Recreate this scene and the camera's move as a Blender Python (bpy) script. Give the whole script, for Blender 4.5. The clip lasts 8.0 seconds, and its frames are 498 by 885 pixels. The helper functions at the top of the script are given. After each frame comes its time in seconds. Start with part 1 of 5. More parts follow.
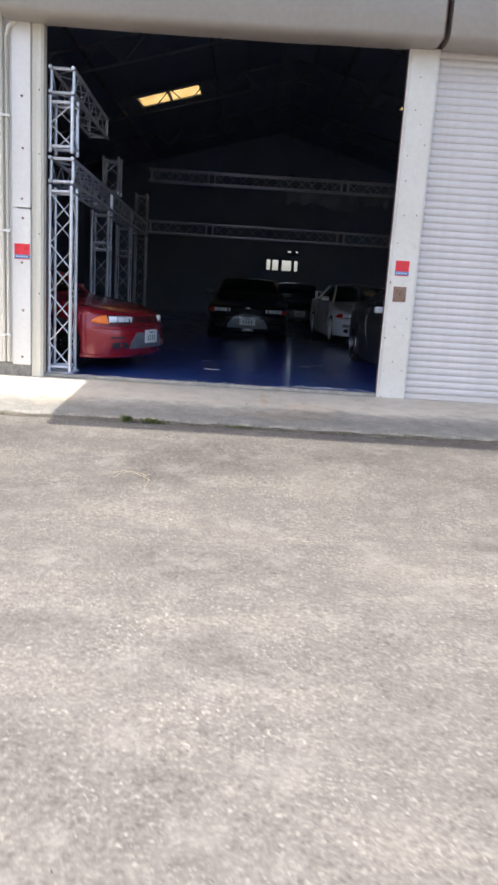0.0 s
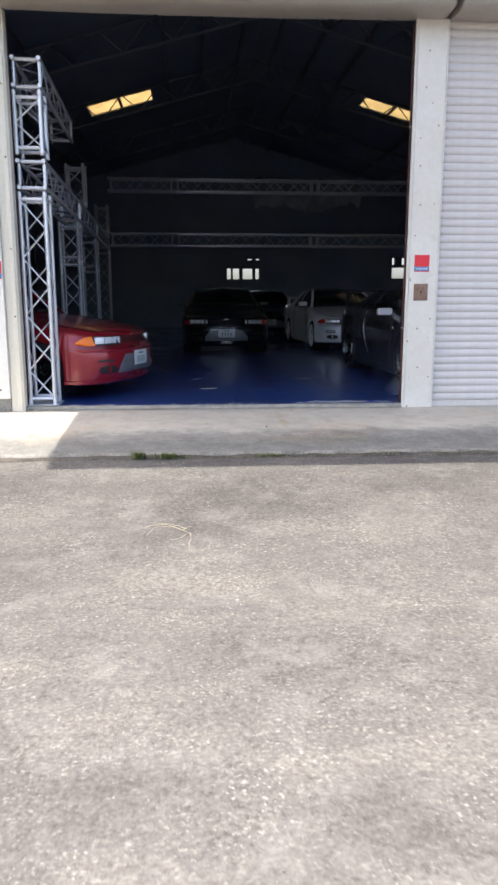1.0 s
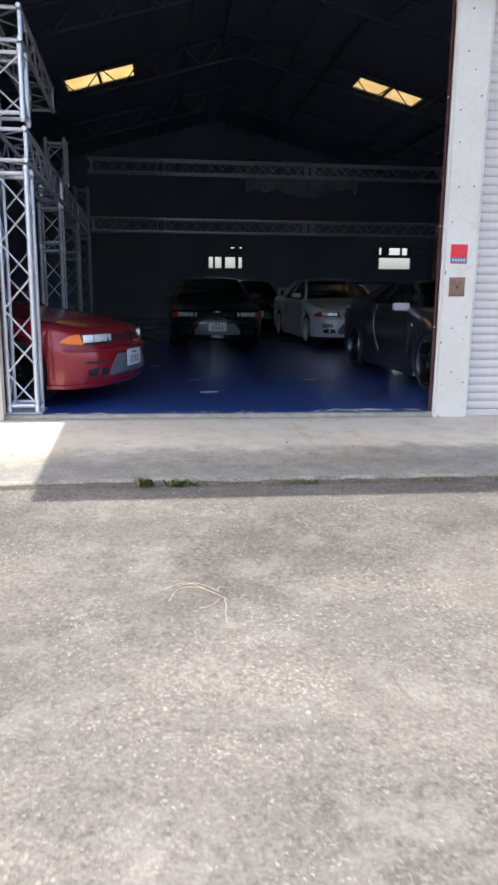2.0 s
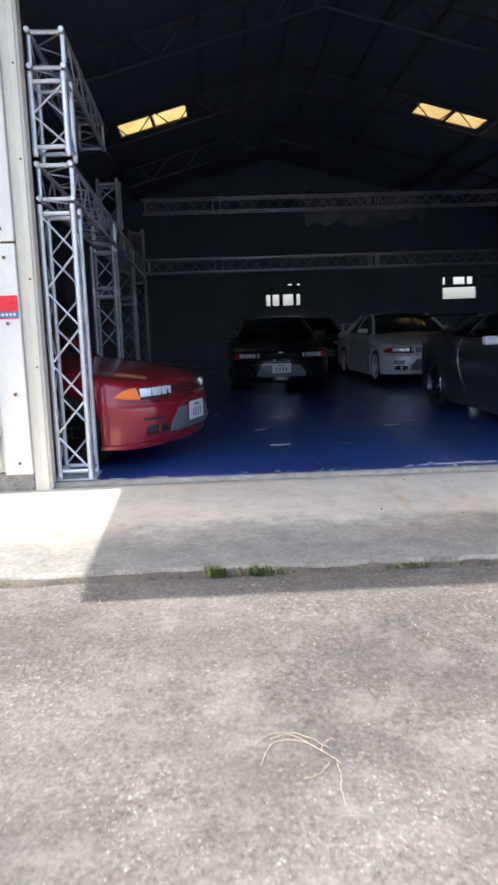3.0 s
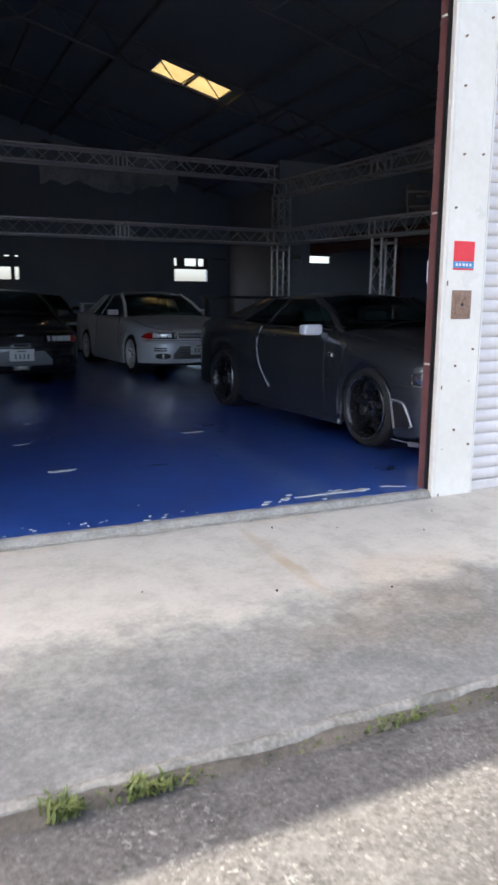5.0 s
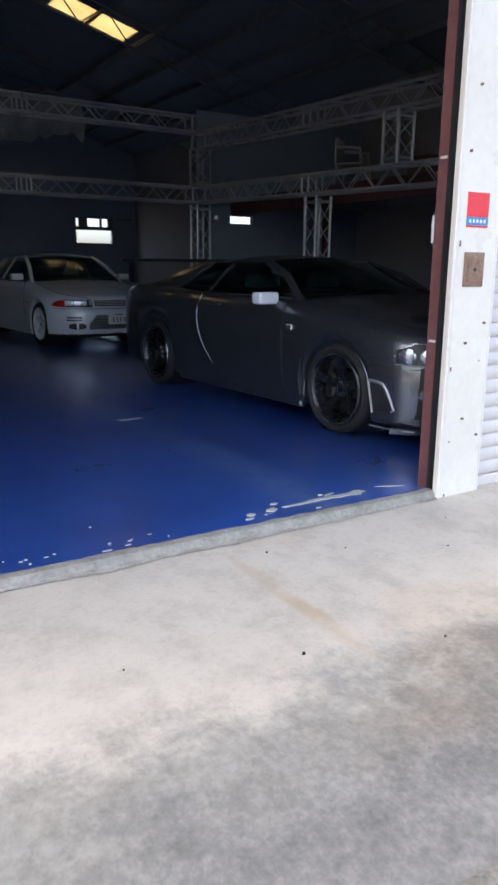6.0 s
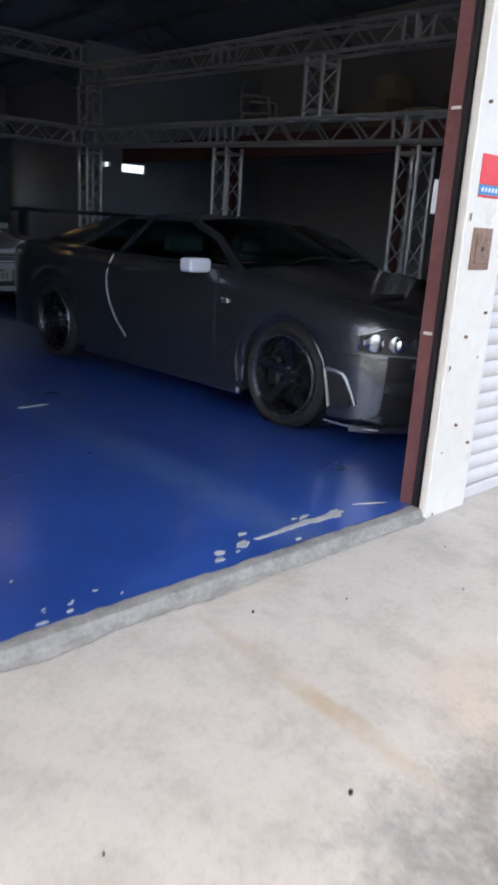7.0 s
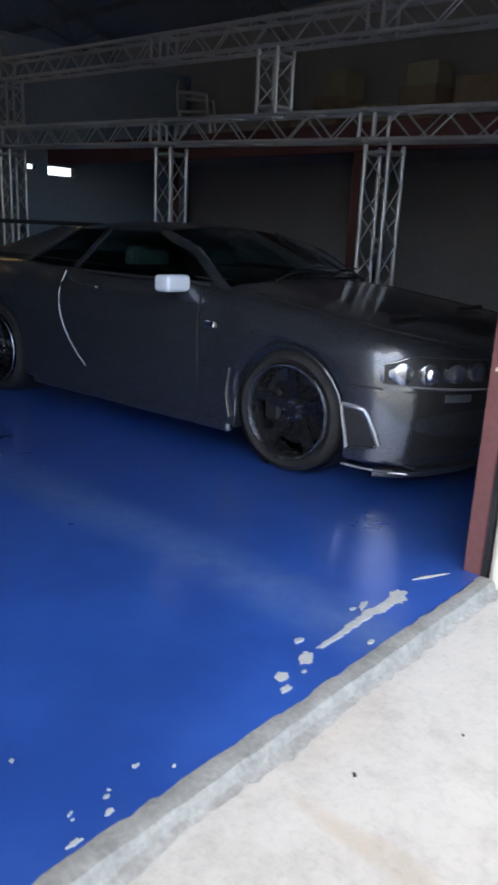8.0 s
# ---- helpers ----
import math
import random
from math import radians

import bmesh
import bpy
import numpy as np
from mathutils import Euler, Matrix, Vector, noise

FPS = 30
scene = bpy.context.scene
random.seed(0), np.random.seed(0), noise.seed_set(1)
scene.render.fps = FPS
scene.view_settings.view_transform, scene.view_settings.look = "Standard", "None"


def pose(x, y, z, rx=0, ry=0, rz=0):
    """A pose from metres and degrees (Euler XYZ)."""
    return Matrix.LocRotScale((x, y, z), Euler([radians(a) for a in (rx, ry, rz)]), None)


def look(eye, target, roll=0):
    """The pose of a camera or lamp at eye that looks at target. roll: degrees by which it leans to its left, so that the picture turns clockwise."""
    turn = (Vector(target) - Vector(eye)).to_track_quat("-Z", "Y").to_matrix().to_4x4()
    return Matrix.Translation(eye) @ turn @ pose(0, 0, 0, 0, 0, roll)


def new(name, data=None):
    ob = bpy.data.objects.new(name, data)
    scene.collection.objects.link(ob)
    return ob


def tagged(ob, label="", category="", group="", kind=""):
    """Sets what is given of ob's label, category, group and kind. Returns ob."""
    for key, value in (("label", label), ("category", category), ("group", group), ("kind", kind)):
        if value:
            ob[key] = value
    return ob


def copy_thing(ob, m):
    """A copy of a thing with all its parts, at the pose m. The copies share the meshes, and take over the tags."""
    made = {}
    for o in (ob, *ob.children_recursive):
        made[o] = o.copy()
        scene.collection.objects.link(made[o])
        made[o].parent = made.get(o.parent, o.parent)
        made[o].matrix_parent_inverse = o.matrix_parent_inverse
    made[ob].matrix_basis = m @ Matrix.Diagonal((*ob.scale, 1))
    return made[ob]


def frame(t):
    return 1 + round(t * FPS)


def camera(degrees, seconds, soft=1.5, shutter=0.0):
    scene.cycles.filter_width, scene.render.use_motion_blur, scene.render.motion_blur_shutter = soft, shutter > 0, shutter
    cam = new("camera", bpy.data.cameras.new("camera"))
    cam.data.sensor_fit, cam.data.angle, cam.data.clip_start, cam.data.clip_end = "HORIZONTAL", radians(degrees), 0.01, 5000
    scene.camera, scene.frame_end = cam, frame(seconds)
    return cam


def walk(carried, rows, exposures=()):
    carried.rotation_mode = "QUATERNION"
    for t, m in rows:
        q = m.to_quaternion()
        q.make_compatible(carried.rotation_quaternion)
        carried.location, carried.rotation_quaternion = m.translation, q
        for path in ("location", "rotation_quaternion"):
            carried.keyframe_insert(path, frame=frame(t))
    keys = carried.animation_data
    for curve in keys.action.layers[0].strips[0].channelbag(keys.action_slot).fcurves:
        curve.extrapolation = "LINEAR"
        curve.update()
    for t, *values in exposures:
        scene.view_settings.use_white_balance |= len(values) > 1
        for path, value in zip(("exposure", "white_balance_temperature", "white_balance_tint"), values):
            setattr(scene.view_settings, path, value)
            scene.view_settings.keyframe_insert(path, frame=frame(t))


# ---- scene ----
cam = camera(37.6, 8.0, soft=2.7, shutter=0.3)
PATH = [
    (0, (-0.116, 0.273, 1.476), (-0.086, 2.228, 1.059), 3.6),
    (0.5, (-0.444, 0.736, 1.439), (-0.373, 2.702, 1.079), 1.4),
    (1, (-0.709, 1.252, 1.425), (-0.563, 3.209, 1.039), 0.0),
    (1.2, (-0.753, 1.461, 1.424), (-0.583, 3.405, 0.984), 0.7),
    (2.3, (-1.049, 2.489, 1.480), (-0.823, 4.435, 1.076), 0.4),
    (2.5, (-1.054, 2.629, 1.482), (-0.849, 4.579, 1.088), -0.2),
    (3, (-1.074, 3.165, 1.508), (-1.011, 5.139, 1.191), -2.0),
    (3.5, (-1.138, 3.656, 1.518), (-1.014, 5.617, 1.145), -0.7),
    (4, (-1.215, 4.209, 1.502), (-1.11, 6.171, 1.128), 1.4),
    (4.3, (-1.305, 4.480, 1.497), (-1.159, 6.439, 1.117), 2.4),
    (4.5, (-1.354, 4.747, 1.509), (-0.987, 6.674, 1.115), 0.6),
    (4.7, (-1.395, 4.910, 1.515), (-0.785, 6.769, 1.105), 0.1),
    (5, (-1.42, 5.201, 1.501), (-0.605, 6.987, 1.123), 0.3),
    (5.2, (-1.455, 5.382, 1.522), (-0.594, 7.142, 1.123), 0.6),
    (6.3, (-1.341, 6.418, 1.491), (-0.238, 7.995, 0.948), 0.9),
    (6.5, (-1.328, 6.572, 1.501), (-0.193, 8.1, 0.888), 1.7),
    (7, (-1.231, 7.043, 1.533), (0.066, 8.455, 0.963), 3.4),
    (7.5, (-1.139, 7.449, 1.568), (0.343, 8.705, 1.093), 1.7),
    (8, (-1.037, 7.855, 1.559), (0.407, 9.122, 1.004), 2.6),
]
EXPOSURE = [(0.0, 1.70, 6500, 11), (1.0, 1.76, 6450, 10), (2.5, 1.82, 6350, 10), (4.0, 2.06, 6300, 9), (5.0, 2.2, 6400, 9), (6.5, 2.28, 6400, 10), (7.0, 2.28, 6550, 9), (7.5, 2.36, 6600, 9), (8.0, 2.76, 6350, 6)]
walk(cam, [(t, look(eye, target, roll)) for t, eye, target, roll in PATH], EXPOSURE)

# ---- world and sun ----
SUN_EL, SUN_SIDE = radians(62), radians(8)
world = bpy.data.worlds.new("sky")
scene.world = world
world.use_nodes = True
wn = world.node_tree
sky = wn.nodes.new("ShaderNodeTexSky")
sky.sky_type, sky.sun_disc = "NISHITA", False
sky.sun_elevation, sky.sun_rotation = SUN_EL, radians(270) - SUN_SIDE
sky.air_density, sky.dust_density, sky.ozone_density = 0.8, 4.0, 0.6
wn.links.new(sky.outputs[0], wn.nodes["Background"].inputs[0])
wn.nodes["Background"].inputs[1].default_value = 0.15
sun = new("sun", bpy.data.lights.new("sun", "SUN"))
sun.data.energy, sun.data.angle, sun.data.color = 2.6, radians(0.4), (1.0, 0.93, 0.82)
to_sun = Vector((-math.cos(SUN_EL) * math.cos(SUN_SIDE), -math.cos(SUN_EL) * math.sin(SUN_SIDE), math.sin(SUN_EL)))
sun.matrix_world = look(to_sun * 60, (0, 0, 0))


# ---- materials ----
def ramp(nt, fac, stops):
    n = nt.nodes.new("ShaderNodeValToRGB")
    while len(n.color_ramp.elements) < len(stops):
        n.color_ramp.elements.new(0.5)
    for e, (p, c) in zip(n.color_ramp.elements, stops):
        e.position, e.color = p, (*c, 1)
    nt.links.new(fac, n.inputs[0])
    return n.outputs[0]


def tex(nt, coord, scale, detail=4, rough=0.55, kind="noise", stretch=(1, 1, 1)):
    m = nt.nodes.new("ShaderNodeMapping")
    m.inputs["Scale"].default_value = stretch
    nt.links.new(coord, m.inputs[0])
    n = nt.nodes.new("ShaderNodeTexNoise" if kind == "noise" else "ShaderNodeTexVoronoi")
    n.inputs["Scale"].default_value = scale
    if kind == "noise":
        n.inputs["Detail"].default_value, n.inputs["Roughness"].default_value = detail, rough
    elif kind == "edge":
        n.feature = "DISTANCE_TO_EDGE"
    nt.links.new(m.outputs[0], n.inputs["Vector"])
    return n.outputs[0]


def mixc(nt, fac, a, b, how="MIX"):
    n = nt.nodes.new("ShaderNodeMix")
    n.data_type, n.blend_type = "RGBA", how
    for sock, v in ((n.inputs[0], fac), (n.inputs[6], a), (n.inputs[7], b)):
        if isinstance(v, (int, float)):
            sock.default_value = v
        elif isinstance(v, tuple):
            sock.default_value = (*v, 1)
        else:
            nt.links.new(v, sock)
    return n.outputs[2]


def start(name, colour=(0.5, 0.5, 0.5), rough=0.5, metal=0.0, coat=0.0, **more):
    m = bpy.data.materials.new(name)
    m.use_nodes = True
    nt = m.node_tree
    b = nt.nodes["Principled BSDF"]
    b.inputs["Base Color"].default_value = (*colour, 1)
    b.inputs["Roughness"].default_value, b.inputs["Metallic"].default_value = rough, metal
    b.inputs["Coat Weight"].default_value = coat
    for k, v in more.items():
        b.inputs[k.replace("_", " ")].default_value = v
    co = nt.nodes.new("ShaderNodeTexCoord").outputs["Object"]
    return m, nt, b, co


def bump(nt, b, height, strength=0.3, dist=0.01):
    n = nt.nodes.new("ShaderNodeBump")
    n.inputs["Strength"].default_value, n.inputs["Distance"].default_value = strength, dist
    nt.links.new(height, n.inputs["Height"])
    nt.links.new(n.outputs[0], b.inputs["Normal"])


def worn(name, c1, c2, rough=0.5, metal=0.0, scale=3.0, fine=40.0, coat=0.0, spread=0.18, stretch=(1, 1, 1), relief=0.15):
    """Two colours mixed by broad and fine noise, with uneven gloss."""
    m, nt, b, co = start(name, c1, rough, metal, coat)
    f = mixc(nt, 0.4, tex(nt, co, scale, 5, 0.6, stretch=stretch), tex(nt, co, fine, 3, stretch=stretch))
    nt.links.new(ramp(nt, f, [(0.38, c1), (0.66, c2)]), b.inputs["Base Color"])
    nt.links.new(ramp(nt, tex(nt, co, scale * 2.3, 4), [(0.3, (rough - spread,) * 3), (0.7, (rough + spread * 0.6,) * 3)]), b.inputs["Roughness"])
    bump(nt, b, tex(nt, co, fine, 3), relief, 0.003)
    return m


def asphalt_material():
    """Old pale asphalt with exposed stones, blotches, worn tracks and hairline cracks."""
    m, nt, b, co = start("asphalt", rough=0.9)
    grain = tex(nt, co, 60, 5, 0.62)
    stones = nt.nodes.new("ShaderNodeTexVoronoi")
    stones.inputs["Scale"].default_value = 85
    nt.links.new(mixc(nt, 0.012, co, tex(nt, co, 40, 2)), stones.inputs["Vector"])
    tone = nt.nodes.new("ShaderNodeSeparateColor")
    nt.links.new(stones.outputs["Color"], tone.inputs[0])
    base = ramp(nt, grain, [(0.34, (0.092, 0.087, 0.082)), (0.46, (0.113, 0.108, 0.102)), (0.54, (0.126, 0.120, 0.114)), (0.66, (0.153, 0.147, 0.140))])
    lumps = ramp(nt, tex(nt, co, 36, 4, 0.65), [(0.36, (0.60, 0.59, 0.585)), (0.46, (0.96, 0.96, 0.96)), (0.55, (1.02, 1.02, 1.02)), (0.66, (1.38, 1.37, 1.36))])
    base = mixc(nt, ramp(nt, tex(nt, co, 1.7, 5, 0.65), [(0.36, (0.35, 0.35, 0.35)), (0.6, (1, 1, 1))]), base, mixc(nt, 1.0, base, lumps, "MULTIPLY"))
    clump = ramp(nt, tex(nt, co, 2.6, 5, 0.65), [(0.46, (0.05, 0.05, 0.05)), (0.60, (1, 1, 1))])
    speck = mixc(nt, 1.0, ramp(nt, tex(nt, co, 58, 3, 0.5), [(0.61, (0, 0, 0)), (0.66, (1, 1, 1))]), clump, "MULTIPLY")
    base = mixc(nt, speck, base, (0.26, 0.25, 0.24))
    own = ramp(nt, tone.outputs[0], [(0.0, (0.78, 0.775, 0.77)), (0.35, (0.96, 0.96, 0.96)), (0.80, (1.06, 1.06, 1.055)), (0.93, (1.25, 1.25, 1.24)), (1.0, (1.75, 1.75, 1.73))])
    base = mixc(nt, ramp(nt, tex(nt, co, 1.9, 6, 0.7), [(0.38, (0.25, 0.25, 0.25)), (0.60, (1, 1, 1))]), base, mixc(nt, 1.0, base, own, "MULTIPLY"))
    dark = mixc(nt, 1.0, ramp(nt, tex(nt, co, 80, 4, 0.55, stretch=(1, 1.3, 1)), [(0.34, (0.7, 0.7, 0.7)), (0.40, (0, 0, 0))]), clump, "MULTIPLY")
    base = mixc(nt, dark, base, (0.05, 0.047, 0.043))
    blotch = ramp(nt, tex(nt, co, 1.1, 7, 0.68, stretch=(0.7, 1.3, 1)), [(0.34, (0.66, 0.65, 0.64)), (0.50, (0.90, 0.89, 0.875)), (0.66, (1.22, 1.195, 1.15))])
    base = mixc(nt, 1.0, base, blotch, "MULTIPLY")
    place_y = nt.nodes.new("ShaderNodeSeparateXYZ")
    nt.links.new(mixc(nt, 0.3, co, tex(nt, co, 0.7, 5, 0.65)), place_y.inputs[0])
    base = mixc(nt, 1.0, base, ramp(nt, map_range(nt, place_y.outputs[1], 2.4, 4.4), [(0.0, (1.03, 1.03, 1.03)), (1.0, (0.80, 0.795, 0.79))]), "MULTIPLY")
    fines = ramp(nt, tex(nt, co, 3.4, 6, 0.7), [(0.50, (0, 0, 0)), (0.68, (1, 1, 1))])
    base = mixc(nt, mixc(nt, 1.0, fines, (0.42, 0.42, 0.42), "MULTIPLY"), base, (0.20, 0.191, 0.180))
    warp = mixc(nt, 0.25, co, tex(nt, co, 2.0, 4))
    crack = ramp(nt, tex(nt, warp, 0.75, kind="edge"), [(0.0, (0.35, 0.34, 0.33)), (0.004, (1, 1, 1))])
    base = mixc(nt, mixc(nt, 1.0, ramp(nt, tex(nt, co, 0.8, 3), [(0.5, (0, 0, 0)), (0.62, (0.5, 0.5, 0.5))]), (1, 1, 1), "MULTIPLY"), base, mixc(nt, 1.0, base, crack, "MULTIPLY"))
    nt.links.new(base, b.inputs["Base Color"])
    bump(nt, b, mixc(nt, 0.5, grain, tex(nt, co, 30, 4, 0.6)), 0.5, 0.008)
    return m


def concrete_material(name, light, dark, stain=True, streak=None):
    """Trowelled concrete: pale by the door, mossy grey towards the kerb, with pits and rust."""
    m, nt, b, co = start(name, rough=0.85)
    broad = tex(nt, co, 0.9, 6, 0.62, stretch=(0.8, 1, 1))
    base = ramp(nt, broad, [(0.3, tuple(0.86 * v for v in light)), (0.62, light)])
    base = mixc(nt, 0.5, base, ramp(nt, tex(nt, co, 48, 6, 0.75), [(0.34, (0.78, 0.78, 0.77)), (0.50, (1.0, 1.0, 1.0))]), "MULTIPLY")
    base = mixc(nt, 0.75, base, ramp(nt, tex(nt, co, 5, 6, 0.7), [(0.36, (0.80, 0.79, 0.775)), (0.52, (1, 1, 1)), (0.68, (1.07, 1.06, 1.05))]), "MULTIPLY")
    if stain:
        sep = nt.nodes.new("ShaderNodeSeparateXYZ")
        nt.links.new(co, sep.inputs[0])
        add = nt.nodes.new("ShaderNodeMath")
        add.operation = "MULTIPLY_ADD"
        nt.links.new(mixc(nt, 0.36, tex(nt, co, 1.3, 7, 0.75, stretch=(0.6, 1, 1)), tex(nt, co, 11, 8, 0.8, stretch=(1, 0.7, 1))), add.inputs[0])
        add.inputs[1].default_value = 1.6
        nt.links.new(sep.outputs[1], add.inputs[2])
        grime = ramp(nt, map_range(nt, add.outputs[0], 8.20, 8.90), [(0.0, (1, 1, 1)), (0.4, (0.70, 0.70, 0.70)), (0.75, (0, 0, 0))])
        base = mixc(nt, grime, base, mixc(nt, 1.0, ramp(nt, mixc(nt, 0.4, tex(nt, co, 5, 7, 0.75), tex(nt, co, 40, 6, 0.75)), [(0.36, tuple(1.0 * v for v in dark)), (0.50, tuple(1.42 * v for v in dark)), (0.66, tuple(2.1 * v for v in dark))]), (1, 1, 1), "MULTIPLY"))
        warm = ramp(nt, tex(nt, co, 0.75, 3, stretch=(1, 1.4, 1)), [(0.54, (1, 1, 1)), (0.70, (1.0, 0.88, 0.76))])
        base = mixc(nt, 0.9, base, warm, "MULTIPLY")
    if streak:
        x, y, turn, length, width = streak
        mp = nt.nodes.new("ShaderNodeMapping")
        mp.vector_type = "TEXTURE"
        mp.inputs["Location"].default_value = (x, y, 0.29)
        mp.inputs["Rotation"].default_value = (0, 0, turn)
        mp.inputs["Scale"].default_value = (length, width, 1.0)
        warped = mixc(nt, 0.06, co, tex(nt, co, 5, 5, 0.7))
        nt.links.new(warped, mp.inputs[0])
        gr = nt.nodes.new("ShaderNodeTexGradient")
        gr.gradient_type = "SPHERICAL"
        nt.links.new(mp.outputs[0], gr.inputs[0])
        rusty = mixc(nt, 1.0, ramp(nt, gr.outputs[0], [(0.03, (0, 0, 0)), (0.5, (0.52, 0.52, 0.52))]), ramp(nt, tex(nt, co, 4.5, 7, 0.7), [(0.36, (0.42, 0.42, 0.42)), (0.58, (1.2, 1.2, 1.2))]), "MULTIPLY")
        base = mixc(nt, rusty, base, (0.40, 0.29, 0.16))
    pits = ramp(nt, tex(nt, co, 14, 2, kind="voronoi"), [(0.0, (0.35, 0.34, 0.33)), (0.06, (1, 1, 1))])
    base = mixc(nt, 0.35, base, pits, "MULTIPLY")
    nt.links.new(base, b.inputs["Base Color"])
    bump(nt, b, mixc(nt, 0.5, tex(nt, co, 60, 4, 0.7), broad), 0.35, 0.004)
    return m


def map_range(nt, v, a, b):
    n = nt.nodes.new("ShaderNodeMapRange")
    n.inputs["From Min"].default_value, n.inputs["From Max"].default_value = a, b
    nt.links.new(v, n.inputs["Value"])
    return n.outputs[0]


def blue_floor_material():
    """Glossy blue floor paint, scuffed, with a dusty wheel track and small chips."""
    m, nt, b, co = start("blue_floor_paint", rough=0.3, coat=1.0, Coat_Roughness=0.16, Coat_IOR=1.7)
    base = ramp(nt, tex(nt, co, 1.6, 5, 0.6), [(0.36, (0.020, 0.063, 0.265)), (0.62, (0.031, 0.095, 0.37))])
    scuff = ramp(nt, tex(nt, co, 1.4, 5, 0.6), [(0.50, (0, 0, 0)), (0.85, (0.30, 0.30, 0.30))])
    base = mixc(nt, scuff, base, (0.06, 0.13, 0.38))
    sep = nt.nodes.new("ShaderNodeSeparateXYZ")
    nt.links.new(co, sep.inputs[0])
    off = nt.nodes.new("ShaderNodeMath")
    off.operation = "ADD"
    nt.links.new(sep.outputs[0], off.inputs[0])
    off.inputs[1].default_value = -0.82
    sq = nt.nodes.new("ShaderNodeMath")
    sq.operation = "ABSOLUTE"
    nt.links.new(off.outputs[0], sq.inputs[0])
    track = mixc(nt, 1.0, ramp(nt, map_range(nt, sq.outputs[0], 0.0, 0.20), [(0.0, (0.85, 0.85, 0.85)), (0.4, (0.6, 0.6, 0.6)), (1.0, (0, 0, 0))]), ramp(nt, tex(nt, co, 7, 6, 0.7), [(0.35, (0.25, 0.25, 0.25)), (0.6, (1, 1, 1))]), "MULTIPLY")
    base = mixc(nt, track, base, (0.10, 0.175, 0.38))
    dots = ramp(nt, tex(nt, co, 5.5, kind="voronoi"), [(0.018, (1, 1, 1)), (0.03, (0, 0, 0))])
    base = mixc(nt, dots, base, (0.42, 0.43, 0.42))
    nt.links.new(base, b.inputs["Base Color"])
    nt.links.new(ramp(nt, tex(nt, co, 2.2, 6, 0.7), [(0.3, (0.27,) * 3), (0.7, (0.31,) * 3)]), b.inputs["Roughness"])
    return m


def fibreglass_material():
    """Yellowed translucent roof sheet that lets the sun glow through."""
    m = bpy.data.materials.new("fibreglass_roof_sheet")
    m.use_nodes = True
    nt = m.node_tree
    t = nt.nodes.new("ShaderNodeBsdfTranslucent")
    co = nt.nodes.new("ShaderNodeTexCoord").outputs["Object"]
    nt.links.new(ramp(nt, tex(nt, co, 1.5, 5), [(0.3, (0.40, 0.325, 0.19)), (0.7, (0.50, 0.42, 0.27))]), t.inputs[0])
    nt.links.new(t.outputs[0], nt.nodes["Material Output"].inputs[0])
    return m


def paint(name, colour, metal=0.0, rough=0.35, dust=(0.3, 0.3, 0.3), amount=0.06):
    m, nt, b, co = start(name, colour, rough, metal, coat=0.8)
    b.inputs["Coat Roughness"].default_value = 0.08
    d = ramp(nt, tex(nt, co, 3.0, 6, 0.7), [(0.4, (0, 0, 0)), (0.8, (amount,) * 3)])
    nt.links.new(mixc(nt, d, colour, dust), b.inputs["Base Color"])
    nt.links.new(ramp(nt, tex(nt, co, 260, 2), [(0.3, (rough - 0.06,) * 3), (0.7, (rough + 0.06,) * 3)]), b.inputs["Roughness"])
    return m


def glass(name, tint, rough=0.02):
    m, nt, b, co = start(name, tint, rough)
    b.inputs["Transmission Weight"].default_value, b.inputs["IOR"].default_value = 1.0, 1.13
    return m


ASPHALT = asphalt_material()
APRON = concrete_material("apron_concrete", (0.545, 0.506, 0.428), (0.125, 0.123, 0.113), True, (0.157, 7.757, 1.60, 0.52, 0.048))
CURB = worn("kerb_concrete", (0.13, 0.125, 0.105), (0.33, 0.315, 0.28), 0.88, 0.0, 6, 60, relief=0.6)
SILL = worn("sill_concrete", (0.21, 0.203, 0.175), (0.37, 0.352, 0.305), 0.85, 0.0, 7, 60, relief=0.6)
DIRT = worn("grey_dirt", (0.25, 0.235, 0.20), (0.43, 0.41, 0.36), 0.92, 0.0, 11, 60, relief=0.5)
SOIL_SHADE = worn("soil_and_riser_shade", (0.05, 0.045, 0.036), (0.12, 0.105, 0.085), 0.95, 0.0, 9, 60, relief=0.6)
BLUE = blue_floor_material()
CREAM = worn("cream_painted_steel", (0.62, 0.585, 0.48), (0.70, 0.665, 0.57), 0.45, 0.0, 1.2, 30)
JAMB = worn("cream_white_enamel", (0.76, 0.73, 0.65), (0.68, 0.64, 0.55), 0.42, 0.0, 1.2, 25)
WHITE = worn("white_painted_steel", (0.78, 0.755, 0.70), (0.70, 0.67, 0.61), 0.42, 0.0, 1.2, 25)
SLAT = worn("shutter_enamel", (0.60, 0.565, 0.53), (0.67, 0.63, 0.595), 0.42, 0.0, 1.5, 20)
BOXM = worn("shutter_box_enamel", (0.315, 0.285, 0.245), (0.37, 0.335, 0.29), 0.45, 0.0, 0.9, 18)
MAROON = worn("maroon_primer", (0.13, 0.052, 0.05), (0.19, 0.08, 0.075), 0.55, 0.0, 2.0, 35)
RUSTY = worn("rusty_brown_plate", (0.17, 0.095, 0.06), (0.33, 0.22, 0.16), 0.7, 0.1, 12, 70)
